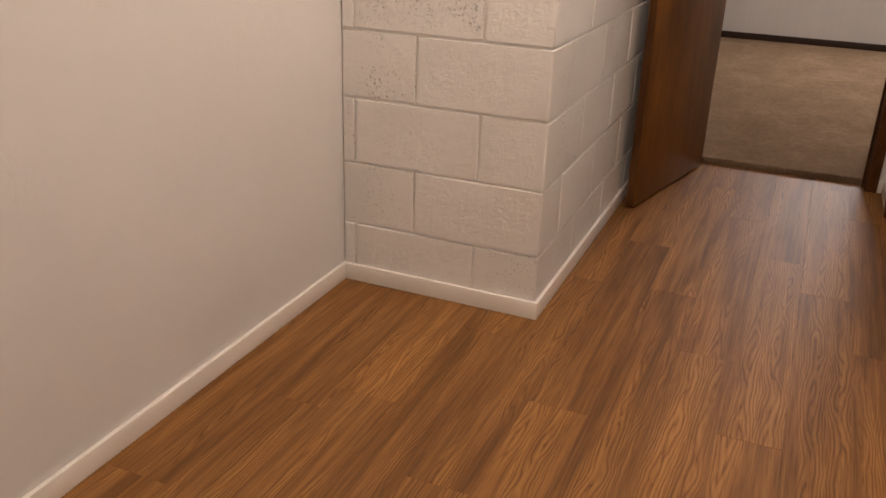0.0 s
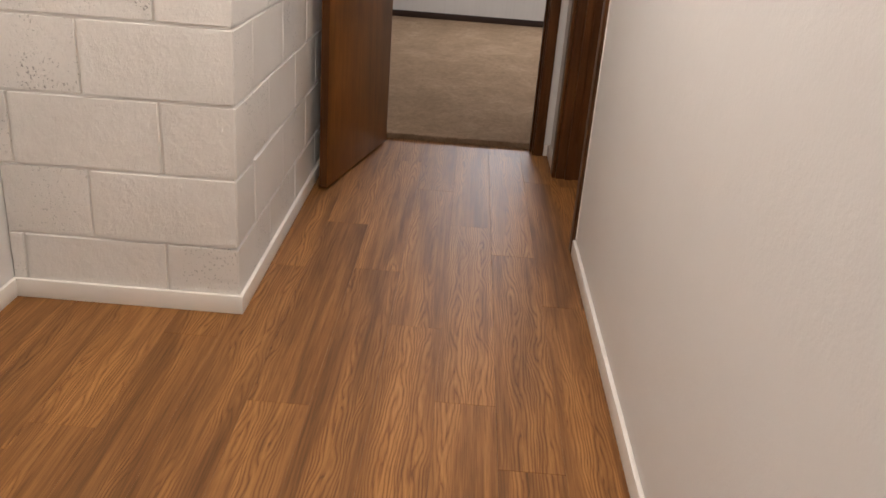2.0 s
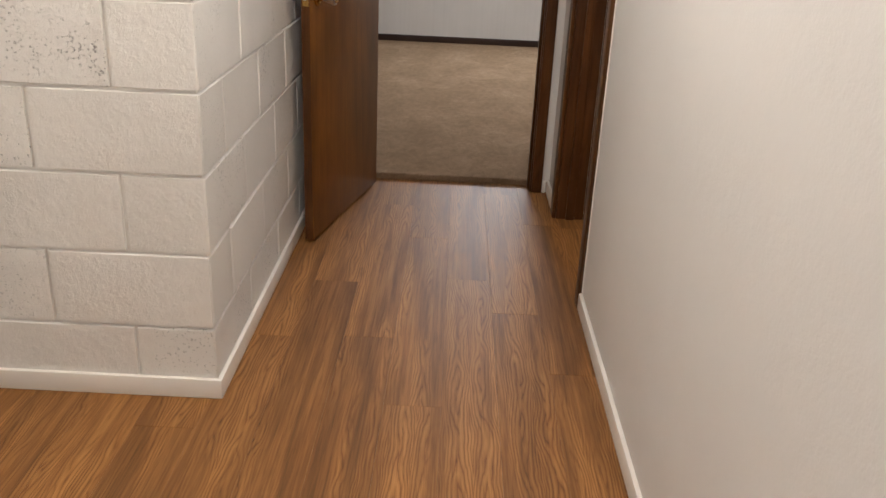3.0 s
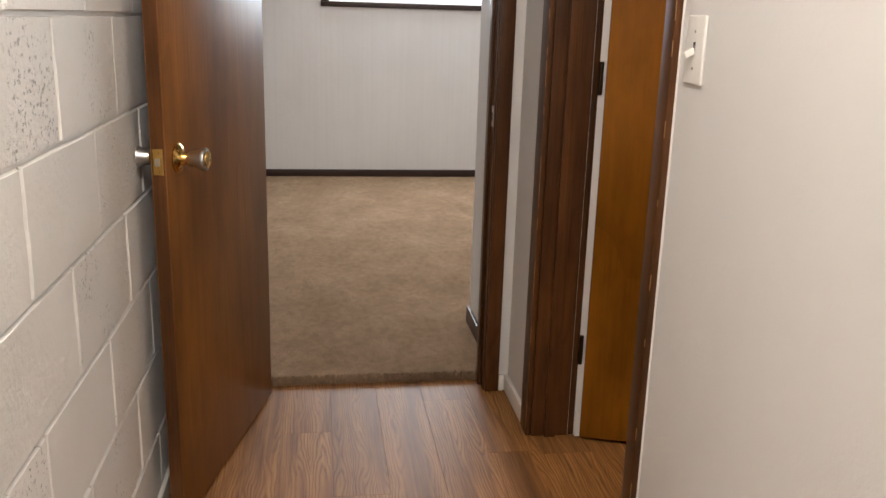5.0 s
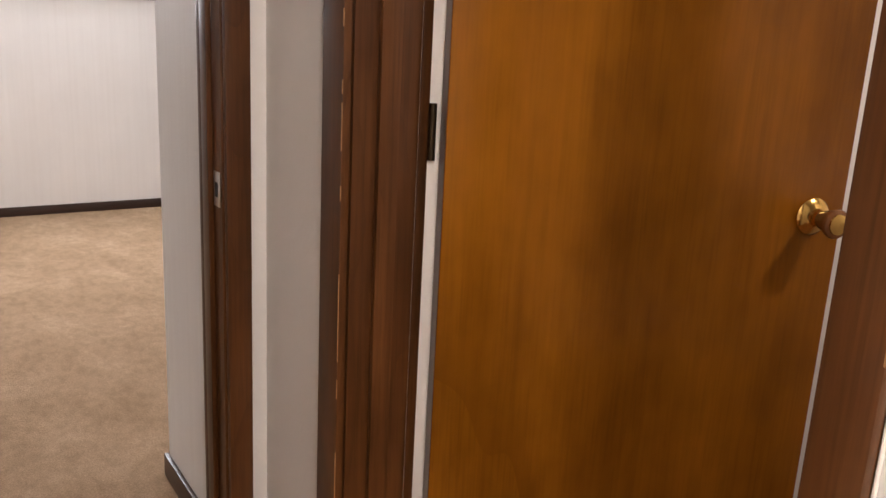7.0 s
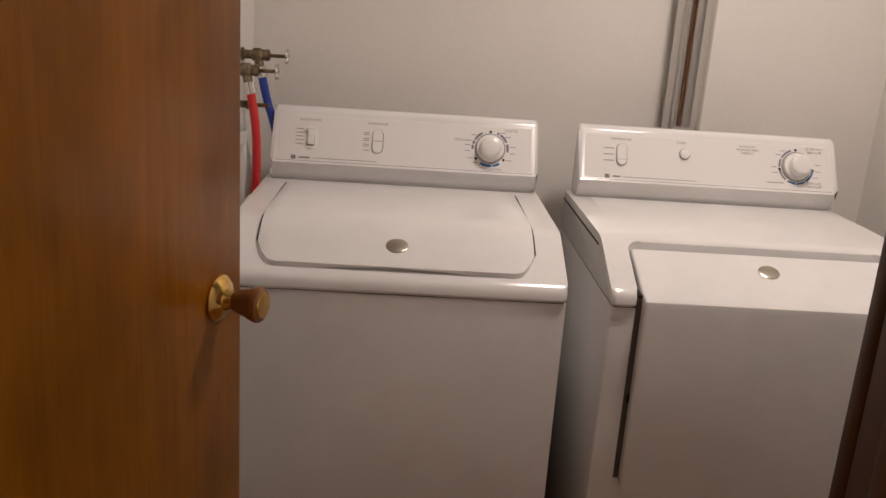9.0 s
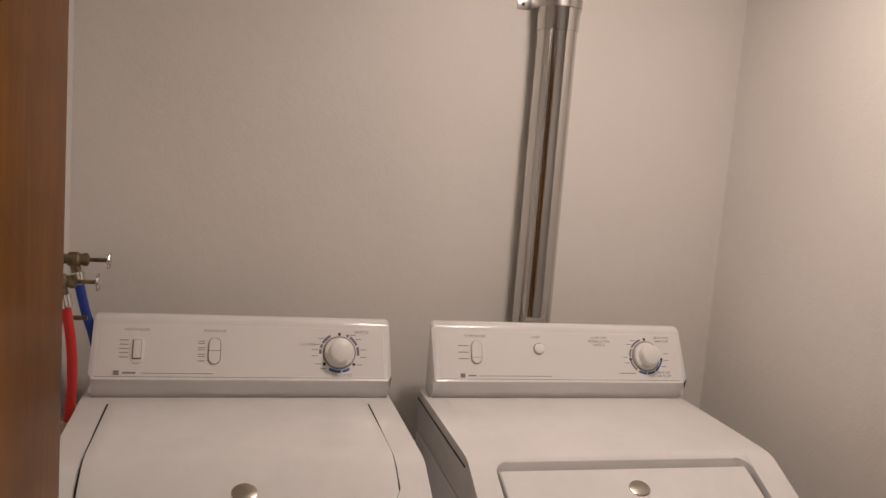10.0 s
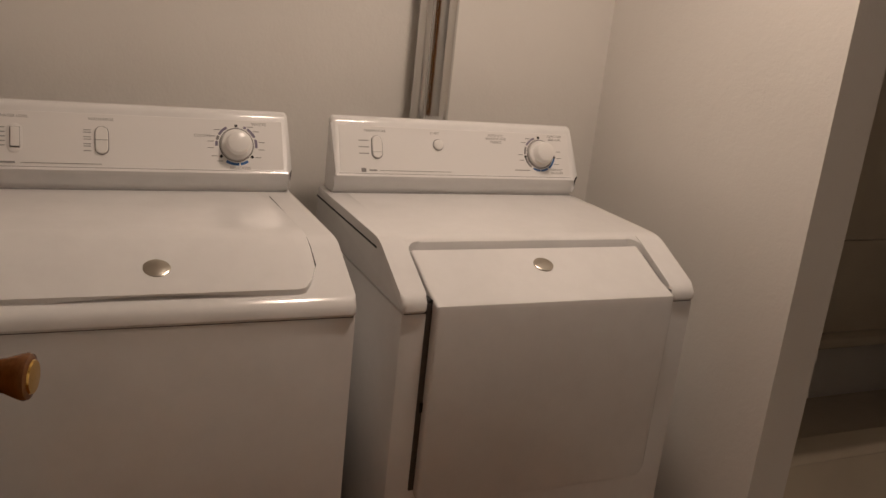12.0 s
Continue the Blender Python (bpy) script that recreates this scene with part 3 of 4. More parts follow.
# ---- doors ----
def knob_set(parent, m, wooden, name="door_knob"):
    """Rose, neck and tulip knob, standing out along the z axis of m."""
    rose = part(name, turned([(0.0, 0.0), (0.033, 0.0), (0.034, 0.004), (0.028, 0.010), (0.017, 0.014), (0.013, 0.022), (0.012, 0.028), (0.0, 0.028)], m), BRASS, parent, "polished brass rose and neck")
    grip = [(0.0, 0.026), (0.014, 0.026), (0.017, 0.032), (0.020, 0.045), (0.025, 0.058), (0.0265, 0.064), (0.025, 0.068), (0.019, 0.070), (0.0, 0.069)]
    part("grip", turned(grip, m), WOOD_KNOB if wooden else STEEL, rose, "turned wooden grip" if wooden else "satin nickel grip")
    part("cap", turned([(0.0, 0.0692), (0.019, 0.0702), (0.018, 0.0725), (0.0, 0.0735)], m, 24), BRASS, rose, "brass end cap")
    return rose


def leaf(name, label, hinge, angle, width, mat, edge_mat, knob_side, wooden, kz):
    """A flush door; local x runs from the hinge to the latch, the seen face is y = 0, the body lies on +y or -y."""
    e = thing(name, (hinge[0], hinge[1], 0), label, "door")
    m = pose(hinge[0], hinge[1], 0, 0, 0, angle)
    s = knob_side
    y0, y1 = (0.0, 0.035) if s < 0 else (-0.035, 0.0)
    panel = bmesh.new()
    box(0, width, y0, y1, 0.012, DZ - 0.004, 0.0025, 2, panel)
    part("panel", moved(panel, m), mat, e)
    part("latch_edge", moved(box(width - 0.0005, width + 0.0008, y0 + 0.003, y1 - 0.003, 0.014, DZ - 0.006), m), edge_mat, e, "worn bare wood edge")
    part("hinge_edge", moved(box(-0.0009, 0.0004, y0 + 0.002, y1 - 0.002, 0.014, DZ - 0.006), m), CASING, e, "dark stained hinge edge")
    kx = width - 0.064
    knob_set(e, m @ axis_pose((kx, 0.0, kz), (0, s, 0)), wooden)
    knob_set(e, m @ axis_pose((kx, y0 + y1, kz), (0, -s, 0)), False, "outer_knob")
    plate = part("latch_plate", moved(box(width + 0.0008, width + 0.0026, y0 + 0.006, y1 - 0.006, kz - 0.029, kz + 0.029, 0.0008), m), BRASS, e, "brass latch plate")
    part("latch_bolt", moved(box(width + 0.0026, width + 0.010, y0 + 0.012, y1 - 0.012, kz - 0.009, kz + 0.009, 0.002), m), STEEL, plate, "steel latch bolt")
    for z in (-0.021, 0.021):
        part("screw", turned([(0.0, 0.0), (0.0035, 0.0), (0.003, 0.0012), (0.0, 0.0014)], m @ axis_pose((width + 0.0026, (y0 + y1) / 2, kz + z), (1, 0, 0)), 12), BRASS, plate)
    return e, m


bed_dir = math.degrees(math.atan2(1.092 - 1.842, 0.073 - 0.241))
bedroom_door, bm_m = leaf("bedroom_door", "dark walnut veneer door standing open against block wall", (0.244, 1.842), bed_dir, 0.768, HALL_DOOR, CASING, 1, False, 0.905)
laun_dir = -17.64
laundry_door, lm_m = leaf("laundry_door", "amber-stained flush wood door with wooden knob, open inward", (1.182, 1.452), laun_dir, 0.7524, LAUNDRY_DOOR, LAUNDRY_EDGE, -1, True, 0.945)


def hinge(parent, p, z, turn):
    h = part("hinge", turned([(0.0, -0.045), (0.0065, -0.045), (0.0065, 0.045), (0.0, 0.045)], pose(p[0], p[1], z), 14), HINGE, parent, "dark bronze hinge knuckle")
    part("hinge_leaf", moved(box(0.004, 0.03, -0.0015, 0.0015, -0.044, 0.044), pose(p[0], p[1], z, 0, 0, turn)), HINGE, h)
    part("frame_leaf", moved(box(-0.036, -0.004, -0.0015, 0.0015, -0.044, 0.044), pose(p[0], p[1] + 0.012, z, 0, 0, 0)), HINGE, h)


for z in (0.28, 1.08, 1.80):
    hinge(laundry_door, (1.178, 1.4885), z, laun_dir + 90)

solid("trim_paint_edge", box(RX - 0.0040, RX - 0.0003, 0.6325, 0.6356, 0.0575, DZ + 0.12, 0.0008, 1), TRIM, "ragged white paint line where wall meets casing", "trim")

# ---- light switch ----
SY, SZ = 0.568, 1.187
sw = thing("light_switch", (RX, SY, SZ), "white toggle light switch plate on cream wall", "light switch")
part("plate", box(RX - 0.006, RX - 0.0003, SY - 0.035, SY + 0.035, SZ - 0.057, SZ + 0.057, 0.003, 3), SWITCH, sw)
part("slot", box(RX - 0.0066, RX - 0.0059, SY - 0.0042, SY + 0.0042, SZ - 0.006, SZ + 0.013, 0.0002, 1), GREY_LINE, sw, "toggle slot")
part("slot_shadow", box(RX - 0.0068, RX - 0.0066, SY - 0.0036, SY + 0.0036, SZ + 0.008, SZ + 0.0125), GAP, sw, "dark end of the slot")
part("toggle", moved(box(-0.018, 0.0, -0.0040, 0.0040, -0.0055, 0.0055, 0.0018), pose(RX - 0.006, SY, SZ - 0.001, 0, -26, 0)), SWITCH, sw)
for z in (SZ - 0.030, SZ + 0.030):
    part("screw", turned([(0.0, 0.0), (0.003, 0.0), (0.0025, 0.001), (0.0, 0.0012)], axis_pose((RX - 0.006, SY, z), (-1, 0, 0)), 12), SCREW, sw)


# ---- washer and dryer ----
FX = 2.272
TOP = [(0.004, 0.812), (-0.001, 0.818), (0.000, 0.832), (0.007, 0.842), (0.02, 0.849), (0.135, 0.906), (0.148, 0.9115), (0.165, 0.9155), (0.19, 0.917), (0.35, 0.918), (0.60, 0.918)]


def top_z(d):
    for (d0, z0), (d1, z1) in zip(TOP, TOP[1:]):
        if d0 <= d <= d1:
            return z0 + (z1 - z0) * (d - d0) / (d1 - d0)
    return TOP[-1][1]


PB, PT = (0.532, 0.966), (0.583, 1.084)      # bottom and top of the sloping control panel


def panel_pose(y_left, u, v, lift=0.0):
    """A pose on the control panel: u metres from its end at y_left, v up the slope, z out of it."""
    up = Vector((PT[0] - PB[0], 0, PT[1] - PB[1])).normalized()
    right = Vector((0, -1, 0))
    out = right.cross(up)
    p = Vector((FX + PB[0], y_left - u, PB[1])) + up * v + out * lift
    return Matrix(((right.x, up.x, out.x, p.x), (right.y, up.y, out.y, p.y), (right.z, up.z, out.z, p.z), (0, 0, 0, 1)))


def top_sheet(y0, y1, d0, d1, lift, thick, curve=0.0, soften=1.0, nd=16, nu=40, drop=0.0):
    """A slab that follows the top's slope, with a rounded outline."""
    bm = bmesh.new()
    up, dn = [], []
    for j in range(nu + 1):
        a = j / nu
        y = y0 + (y1 - y0) * a
        s = abs(2 * a - 1)
        round_in = 0.055 * max(0.0, (s - 0.86) / 0.14) ** 2
        ru, rd = [], []
        for i in range(nd + 1):
            b = i / nd
            d = d0 + round_in + (d1 - d0 - round_in) * b
            soft = 0.006 * (max(0.0, 1 - b * nd / 2.0)) ** 2 + 0.004 * max(0.0, (s - 0.93) / 0.07) ** 2
            z = top_z(d) + lift - drop * b - soft * soften
            ru.append(bm.verts.new((FX + d, y, z)))
            grip = curve * max(0.0, 1 - s * s * 1.3) * max(0.0, 1 - b * 6)
            rd.append(bm.verts.new((FX + d, y, z - thick + drop * b + grip)))
        up.append(ru), dn.append(rd)
    for j in range(nu):
        for i in range(nd):
            bm.faces.new((up[j][i], up[j][i + 1], up[j + 1][i + 1], up[j + 1][i]))
            bm.faces.new((dn[j][i], dn[j + 1][i], dn[j + 1][i + 1], dn[j][i + 1]))
    for j in range(nu):
        for i in (0, nd):
            bm.faces.new((up[j][i], up[j + 1][i], dn[j + 1][i], dn[j][i]))
    for i in range(nd):
        for j in (0, nu):
            bm.faces.new((up[j][i], up[j][i + 1], dn[j][i + 1], dn[j][i]))
    return bm


def console(parent, y0, y1):
    outline = [(0.548, 0.914), (0.546, 0.930), (0.538, 0.948), (0.528, 0.958), (0.526, 0.964), (0.532, 0.969), PT, (0.588, 1.091), (0.598, 1.096), (0.606, 1.096), (0.614, 1.088), (0.618, 0.914)]
    c = part("console", prism([(FX + x, z) for x, z in outline], y0, y1, 0.010, 3), ENAMEL, parent)
    mid_u = (y1 - y0) / 2
    m = panel_pose(y1, mid_u, 0.062, 0.0)
    part("control_panel", moved(box(-mid_u + 0.016, mid_u - 0.016, -0.056, 0.058, -0.001, 0.0012, 0.0005, 1), m), PANEL_WHITE, c)
    part("panel_line", moved(box(-mid_u + 0.012, mid_u - 0.012, -0.0605, -0.0590, -0.001, 0.0016), m), GREY_LINE, c, "thin grey line")
    # grey strip coloured as the shade where the console meets the top
    part("foot_line", box(FX + 0.542, FX + 0.548, y0 + 0.004, y1 - 0.004, 0.917, 0.9195), PALE_LINE, c, "shadow joint under the console")
    return c


def bars(parent, pairs, mat=GREY_LINE):
    """Small print too fine to read: a bar for each line."""
    for m, w, h in pairs:
        part("print_line", moved(box(-w / 2, w / 2, -h / 2, h / 2, 0, 0.0003), m), mat, parent, smooth=False)


def dial(parent, m, r=0.035):
    d = part("dial", turned([(0.0, 0.0), (r, 0.0), (r, 0.006), (r * 0.96, 0.010), (r * 0.80, 0.012), (0.0, 0.012)], m, 40), KNOB_WHITE, parent, "white timer dial")
    part("skirt_ring", turned([(r + 0.0015, 0.0), (r + 0.0015, 0.0035), (r, 0.0035), (r, 0.0)], m, 40), STEEL, d, "thin grey ring")
    part("knob", turned([(0.0, 0.012), (0.0255, 0.012), (0.0265, 0.016), (0.0258, 0.030), (0.0240, 0.035), (0.019, 0.0375), (0.0, 0.038)], m, 36), KNOB_WHITE, d, "white pull knob")
    return d


def cabinet(parent, y0, y1, front_z):
    b = part("body", box(FX + 0.004, FX + 0.620, y0, y1, 0.03, 0.8112, 0.006, 2), ENAMEL, parent)
    # the seam's shadow is a black strip set between body and top
    part("base_shadow_gap", box(FX + 0.0045, FX + 0.10, y0 + 0.006, y1 - 0.006, 0.8105, 0.8125), GAP, parent, "black strip painted as the seam's shade below the top")
    for x in (FX + 0.06, FX + 0.56):
        for y in (y0 + 0.05, y1 - 0.05):
            part("foot", turned([(0.0, 0.0), (0.022, 0.0), (0.022, 0.012), (0.010, 0.014), (0.010, 0.032), (0.0, 0.032)], pose(x, y, 0), 16), GAP, parent, "black levelling foot")
    return b


def washer(y0, y1):
    e = thing("washing_machine", (FX + 0.33, (y0 + y1) / 2, 0), "white enamel top-load washing machine with timer dial", "washing machine")
    cabinet(e, y0, y1, 0.83)
    part("top", prism([(FX + d, z) for d, z in TOP] + [(FX + 0.618, 0.918), (FX + 0.618, 0.812)], y0 - 0.001, y1 + 0.001, 0.011, 4), ENAMEL, e)
    # black sheet peeping out round the lid, coloured as the gap's shade
    part("lid_gap_shade", top_sheet(y0 + 0.0570, y1 - 0.0570, 0.036, 0.490, 0.0018, 0.006, 0.0, 0.0), GAP, e, "black sheet painted as the shade around the lid")
    lid = part("lid", top_sheet(y0 + 0.062, y1 - 0.062, 0.024, 0.488, 0.017, 0.0165, 0.013, drop=0.010), ENAMEL, e)
    part("badge", moved(turned([(0.0, 0.0), (0.022, 0.0), (0.022, 0.002), (0.018, 0.0035), (0.0, 0.004)], Matrix.Diagonal((0.95, 1.05, 1, 1)), 32), pose(FX + 0.075, (y0 + y1) / 2, top_z(0.075) + 0.0145, 0, -26, 0)), BADGE, lid, "oval nickel badge")
    c = console(e, y0 + 0.003, y1 - 0.013)
    L = y1 - 0.013
    # water level slider
    s = part("slider_switch", capsule(0.030, 0.062, 0.0025, m=panel_pose(L, 0.097, 0.062, 0.0012)), PANEL_WHITE, c, "raised white slider surround")
    part("slot", moved(box(-0.0095, 0.0095, -0.022, 0.022, 0.0025, 0.0034), panel_pose(L, 0.097, 0.063, 0.0012)), GREY_LINE, s, "dark slider slot")
    part("slider", moved(box(-0.0078, 0.0088, -0.0195, 0.021, 0.0034, 0.0075, 0.0015), panel_pose(L, 0.097, 0.063, 0.0012)), KNOB_WHITE, s)
    r = part("rocker_switch", capsule(0.0285, 0.062, 0.002, m=panel_pose(L, 0.264, 0.062, 0.0012)), GREY_LINE, c, "dark rocker outline")
    part("rocker", capsule(0.0255, 0.059, 0.006, m=panel_pose(L, 0.2635, 0.062, 0.0016)), KNOB_WHITE, r)
    part("rocker_line", moved(box(-0.0125, 0.0125, -0.0006, 0.0006, 0.006, 0.0068), panel_pose(L, 0.2635, 0.062, 0.0012)), GREY_LINE, r)
    dm = panel_pose(L, 0.548, 0.062, 0.0012)
    for a0, a1, mat in ((24, 56, PURPLE_PRINT), (60, 68, PURPLE_PRINT), (118, 150, PURPLE_PRINT), (154, 166, GREY_LINE), (170, 184, PURPLE_PRINT), (238, 276, BLUE_PRINT), (280, 303, BLUE_PRINT), (-8, 18, PURPLE_PRINT)):
        part("dial_arc", arc_band(0.0415, 0.0475, a0, a1, 0.0004, dm), mat, c, "printed arc beside the dial", False)
    part("dial_circle", arc_band(0.0370, 0.0390, 0, 359.9, 0.0006, dm, 48), GREY_LINE, c, "dark ring around the dial", False)
    for a in (90, -38, 218):
        part("dial_mark", moved(box(0.041, 0.047, -0.003, 0.003, 0, 0.0008), dm @ pose(0, 0, 0, 0, 0, a)), GAP, c, "black dial mark")
    dial(c, dm)
    lettering("WATER LEVEL", 0.0088, panel_pose(L, 0.095, 0.108, 0.0013), PALE_LINE, c)
    lettering("WASH/RINSE", 0.0088, panel_pose(L, 0.263, 0.108, 0.0013), PALE_LINE, c)
    lettering("WHITES", 0.0095, panel_pose(L, 0.600, 0.111, 0.0013), PALE_LINE, c)
    lettering("COLORS", 0.0095, panel_pose(L, 0.473, 0.081, 0.0013), PALE_LINE, c)
    lettering("DELICATES", 0.0095, panel_pose(L, 0.555, 0.0085, 0.0013), PALE_LINE, c)
    rows = [(panel_pose(L, 0.069, 0.084 - 0.0095 * k, 0.0013), 0.020, 0.0018) for k in range(5)]
    rows += [(panel_pose(L, 0.235, 0.084 - 0.005 * k, 0.0013), 0.015, 0.0018) for k in range(10) if k % 3 != 2]
    rows += [(panel_pose(L, 0.548 + 0.058 * math.cos(a), 0.062 + 0.050 * math.sin(a), 0.0013), 0.014, 0.0016) for a in (0.15, -0.2, -0.6, 0.7, 1.0, 2.4, 2.75, 3.0, 3.3, 3.7, 4.0)]
    bars(c, rows, PALE_LINE)
    part("emblem", moved(box(-0.006, 0.006, -0.005, 0.005, 0, 0.0005, 0.0), panel_pose(L, 0.056, 0.011, 0.0013)), GREY_LINE, c, "small square maker's mark")
    bars(c, [(panel_pose(L, 0.083, 0.011, 0.0013), 0.028, 0.004), (panel_pose(L, 0.185, 0.0105, 0.0013), 0.155, 0.0014)], PALE_LINE)
    return e


def hamper_door(profile, ya, yb, r=0.030):
    """The profile (depth, height) drawn out along y, with rounded lower corners and soft end edges."""
    ds = [0.0, 0.001, 0.003, 0.006, 0.010, 0.015, 0.020, 0.025, 0.030]
    ys = [ya + d for d in ds] + [yb - d for d in ds[::-1]]
    bm = bmesh.new()
    rings = []
    for y in ys:
        d = min(y - ya, yb - y)
        rise = r - math.sqrt(max(0.0, r * r - (r - d) ** 2)) if d < r else 0.0
        pull = 0.005 - math.sqrt(max(0.0, 0.005 ** 2 - (0.005 - d) ** 2)) if d < 0.005 else 0.0
        ring = []
        for x, z in profile:
            front = x < 0 or z > 0.835
            low = z < 0.5
            ring.append(bm.verts.new((FX + x + (pull if x < 0 else 0), y, z + (rise if low else 0) - (pull if front and not low and z > 0.835 else 0))))
        rings.append(ring)
    n = len(profile)
    for p, q in zip(rings, rings[1:]):
        for i in range(n):
            bm.faces.new((p[i], q[i], q[(i + 1) % n], p[(i + 1) % n]))
    bm.faces.new(rings[0]), bm.faces.new(rings[-1][::-1])
    return bm


def fillet(d, y, sgn, r):
    """A rounded inside corner of the door recess, as high as the top."""
    plan = [(d, y)] + [(d - r + r * math.sin(k * math.pi / 16), y + sgn * (r - r * math.cos(k * math.pi / 16))) for k in range(9)]
    bm = bmesh.new()
    lo = [bm.verts.new((FX + p, q, 0.84)) for p, q in plan]
    hi = [bm.verts.new((FX + p, q, top_z(p) - 0.0015)) for p, q in plan]
    bm.faces.new(lo), bm.faces.new(hi[::-1])
    for i in range(len(plan)):
        k = (i + 1) % len(plan)
        bm.faces.new((lo[i], hi[i], hi[k], lo[k]))
    return bm


def dryer(y0, y1):
    e = thing("clothes_dryer", (FX + 0.33, (y0 + y1) / 2, 0), "white enamel front-load clothes dryer with hamper door", "clothes dryer")
    cabinet(e, y0, y1, 0.83)
    a, b = y0 + 0.062, y1 - 0.052
    tail = [(FX + 0.618, 0.918), (FX + 0.618, 0.812)]
    back = [(FX + 0.150, 0.812), (FX + 0.150, 0.900), (FX + 0.152, 0.909), (FX + 0.158, 0.9135)] + [(FX + d, z) for d, z in TOP if d > 0.16]
    part("top", prism(back + tail, a - 0.0, b + 0.0), ENAMEL, e)
    for s0, s1 in ((y0 - 0.001, a), (b, y1 + 0.001)):
        part("top_side", prism([(FX + d, z) for d, z in TOP] + tail, s0, s1, 0.009, 3), ENAMEL, e)
    # black filler gives the recess its shade by colour
    part("door_recess_shade", box(FX + 0.003, FX + 0.149, a + 0.001, b - 0.001, 0.814, 0.838), GAP, e, "black filler painted as the shade behind the door")
    # no real gap is cut: a thin plate coloured like its shade
    part("front_gap_shade", box(FX + 0.0025, FX + 0.0045, a - 0.001, b + 0.002, 0.43, 0.832), SHADE_GAP, e, "dark plate painted as the shade around the door")
    # the hamper door wraps over the front edge
    prof = [(-0.020, 0.402), (-0.022, 0.412), (-0.022, 0.818), (-0.019, 0.832), (-0.010, 0.838), (0.03, 0.850), (0.11, 0.887), (0.134, 0.897), (0.143, 0.893), (0.139, 0.880), (0.02, 0.826), (0.001, 0.818), (0.001, 0.402)]
    door = part("door", hamper_door(prof, a + 0.010, b - 0.009), ENAMEL, e)
    for yc, sgn in ((a, 1), (b, -1)):
        part("recess_fillet", fillet(0.151, yc, sgn, 0.032), ENAMEL, e)
    part("badge", moved(turned([(0.0, 0.0), (0.021, 0.0), (0.021, 0.002), (0.017, 0.0035), (0.0, 0.004)], Matrix.Diagonal((0.95, 1.05, 1, 1)), 32), pose(FX + 0.085, (y0 + y1) / 2, 0.8755, 0, -25, 0)), BADGE, door, "oval nickel badge")
    part("door_catch", box(FX - 0.002, FX + 0.0025, b - 0.010, b - 0.003, 0.605, 0.625, 0.001), GAP, e, "small black catch")
    part("side_seam", box(FX + 0.165, FX + 0.615, y1 + 0.0002, y1 + 0.0022, 0.893, 0.897), GAP, e, "dark seam under the top")
    c = console(e, y0 + 0.003, y1 - 0.013)
    L = y1 - 0.013
    r = part("rocker_switch", capsule(0.0285, 0.058, 0.002, m=panel_pose(L, 0.110, 0.068, 0.0012)), GREY_LINE, c, "dark rocker outline")
    part("rocker", capsule(0.0255, 0.055, 0.006, m=panel_pose(L, 0.1095, 0.068, 0.0016)), KNOB_WHITE, r)
    part("rocker_line", moved(box(-0.0125, 0.0125, -0.0005, 0.0005, 0.006, 0.0068), panel_pose(L, 0.1095, 0.055, 0.0012)), PALE_LINE, r)
    bt = part("start_button", turned([(0.0, 0.0), (0.0145, 0.0), (0.0145, 0.0015), (0.0, 0.0015)], panel_pose(L, 0.273, 0.079, 0.0012), 28), GREY_LINE, c, "dark button ring")
    part("button", turned([(0.0, 0.0015), (0.0128, 0.0015), (0.0125, 0.006), (0.010, 0.0075), (0.0, 0.008)], panel_pose(L, 0.273, 0.079, 0.0012), 28), KNOB_WHITE, bt)
    dm = panel_pose(L, 0.565, 0.064, 0.0012)
    for a0, a1, mat in ((108, 150, PURPLE_PRINT), (155, 182, GREY_LINE), (240, 268, BLUE_PRINT), (272, 300, BLUE_PRINT), (304, 345, BLUE_PRINT), (188, 232, GREY_LINE)):
        part("dial_arc", arc_band(0.0415, 0.0465, a0, a1, 0.0004, dm), mat, c, "printed arc beside the dial", False)
    part("dial_circle", arc_band(0.0370, 0.0390, 0, 359.9, 0.0006, dm, 48), GREY_LINE, c, "dark ring around the dial", False)
    for ang in (92, -10, 190):
        part("dial_mark", moved(box(0.041, 0.047, -0.003, 0.003, 0, 0.0008), dm @ pose(0, 0, 0, 0, 0, ang)), GAP, c, "black dial mark")
    dial(c, dm)
    lettering("TEMPERATURE", 0.0085, panel_pose(L, 0.107, 0.108, 0.0013), PALE_LINE, c)
    lettering("START", 0.0085, panel_pose(L, 0.265, 0.108, 0.0013), PALE_LINE, c)
    lettering("AUTO DRY\nWRINKLE FREE\nFABRICS", 0.0088, panel_pose(L, 0.437, 0.100, 0.0013), PALE_LINE, c)
    lettering("AUTO DRY\nREGULAR", 0.0088, panel_pose(L, 0.613, 0.108, 0.0013), PALE_LINE, c)
    lettering("TIME DRY\nAIR FLUFF", 0.0088, panel_pose(L, 0.613, 0.018, 0.0013), PALE_LINE, c)
    rows = [(panel_pose(L, 0.077, 0.084 - 0.016 * k, 0.0013), 0.026, 0.0022) for k in range(3)]
    rows += [(panel_pose(L, 0.565 + 0.058 * math.cos(a), 0.064 + 0.050 * math.sin(a), 0.0013), 0.014, 0.0016) for a in (0.15, -0.2, -0.55, 0.9, 2.2, 2.5, 3.2, 3.5)]
    rows += [(panel_pose(L, 0.510, 0.020, 0.0013), 0.045, 0.002), (panel_pose(L, 0.098, 0.011, 0.0013), 0.020, 0.004), (panel_pose(L, 0.21, 0.0105, 0.0013), 0.19, 0.0014)]
    bars(c, rows, PALE_LINE)
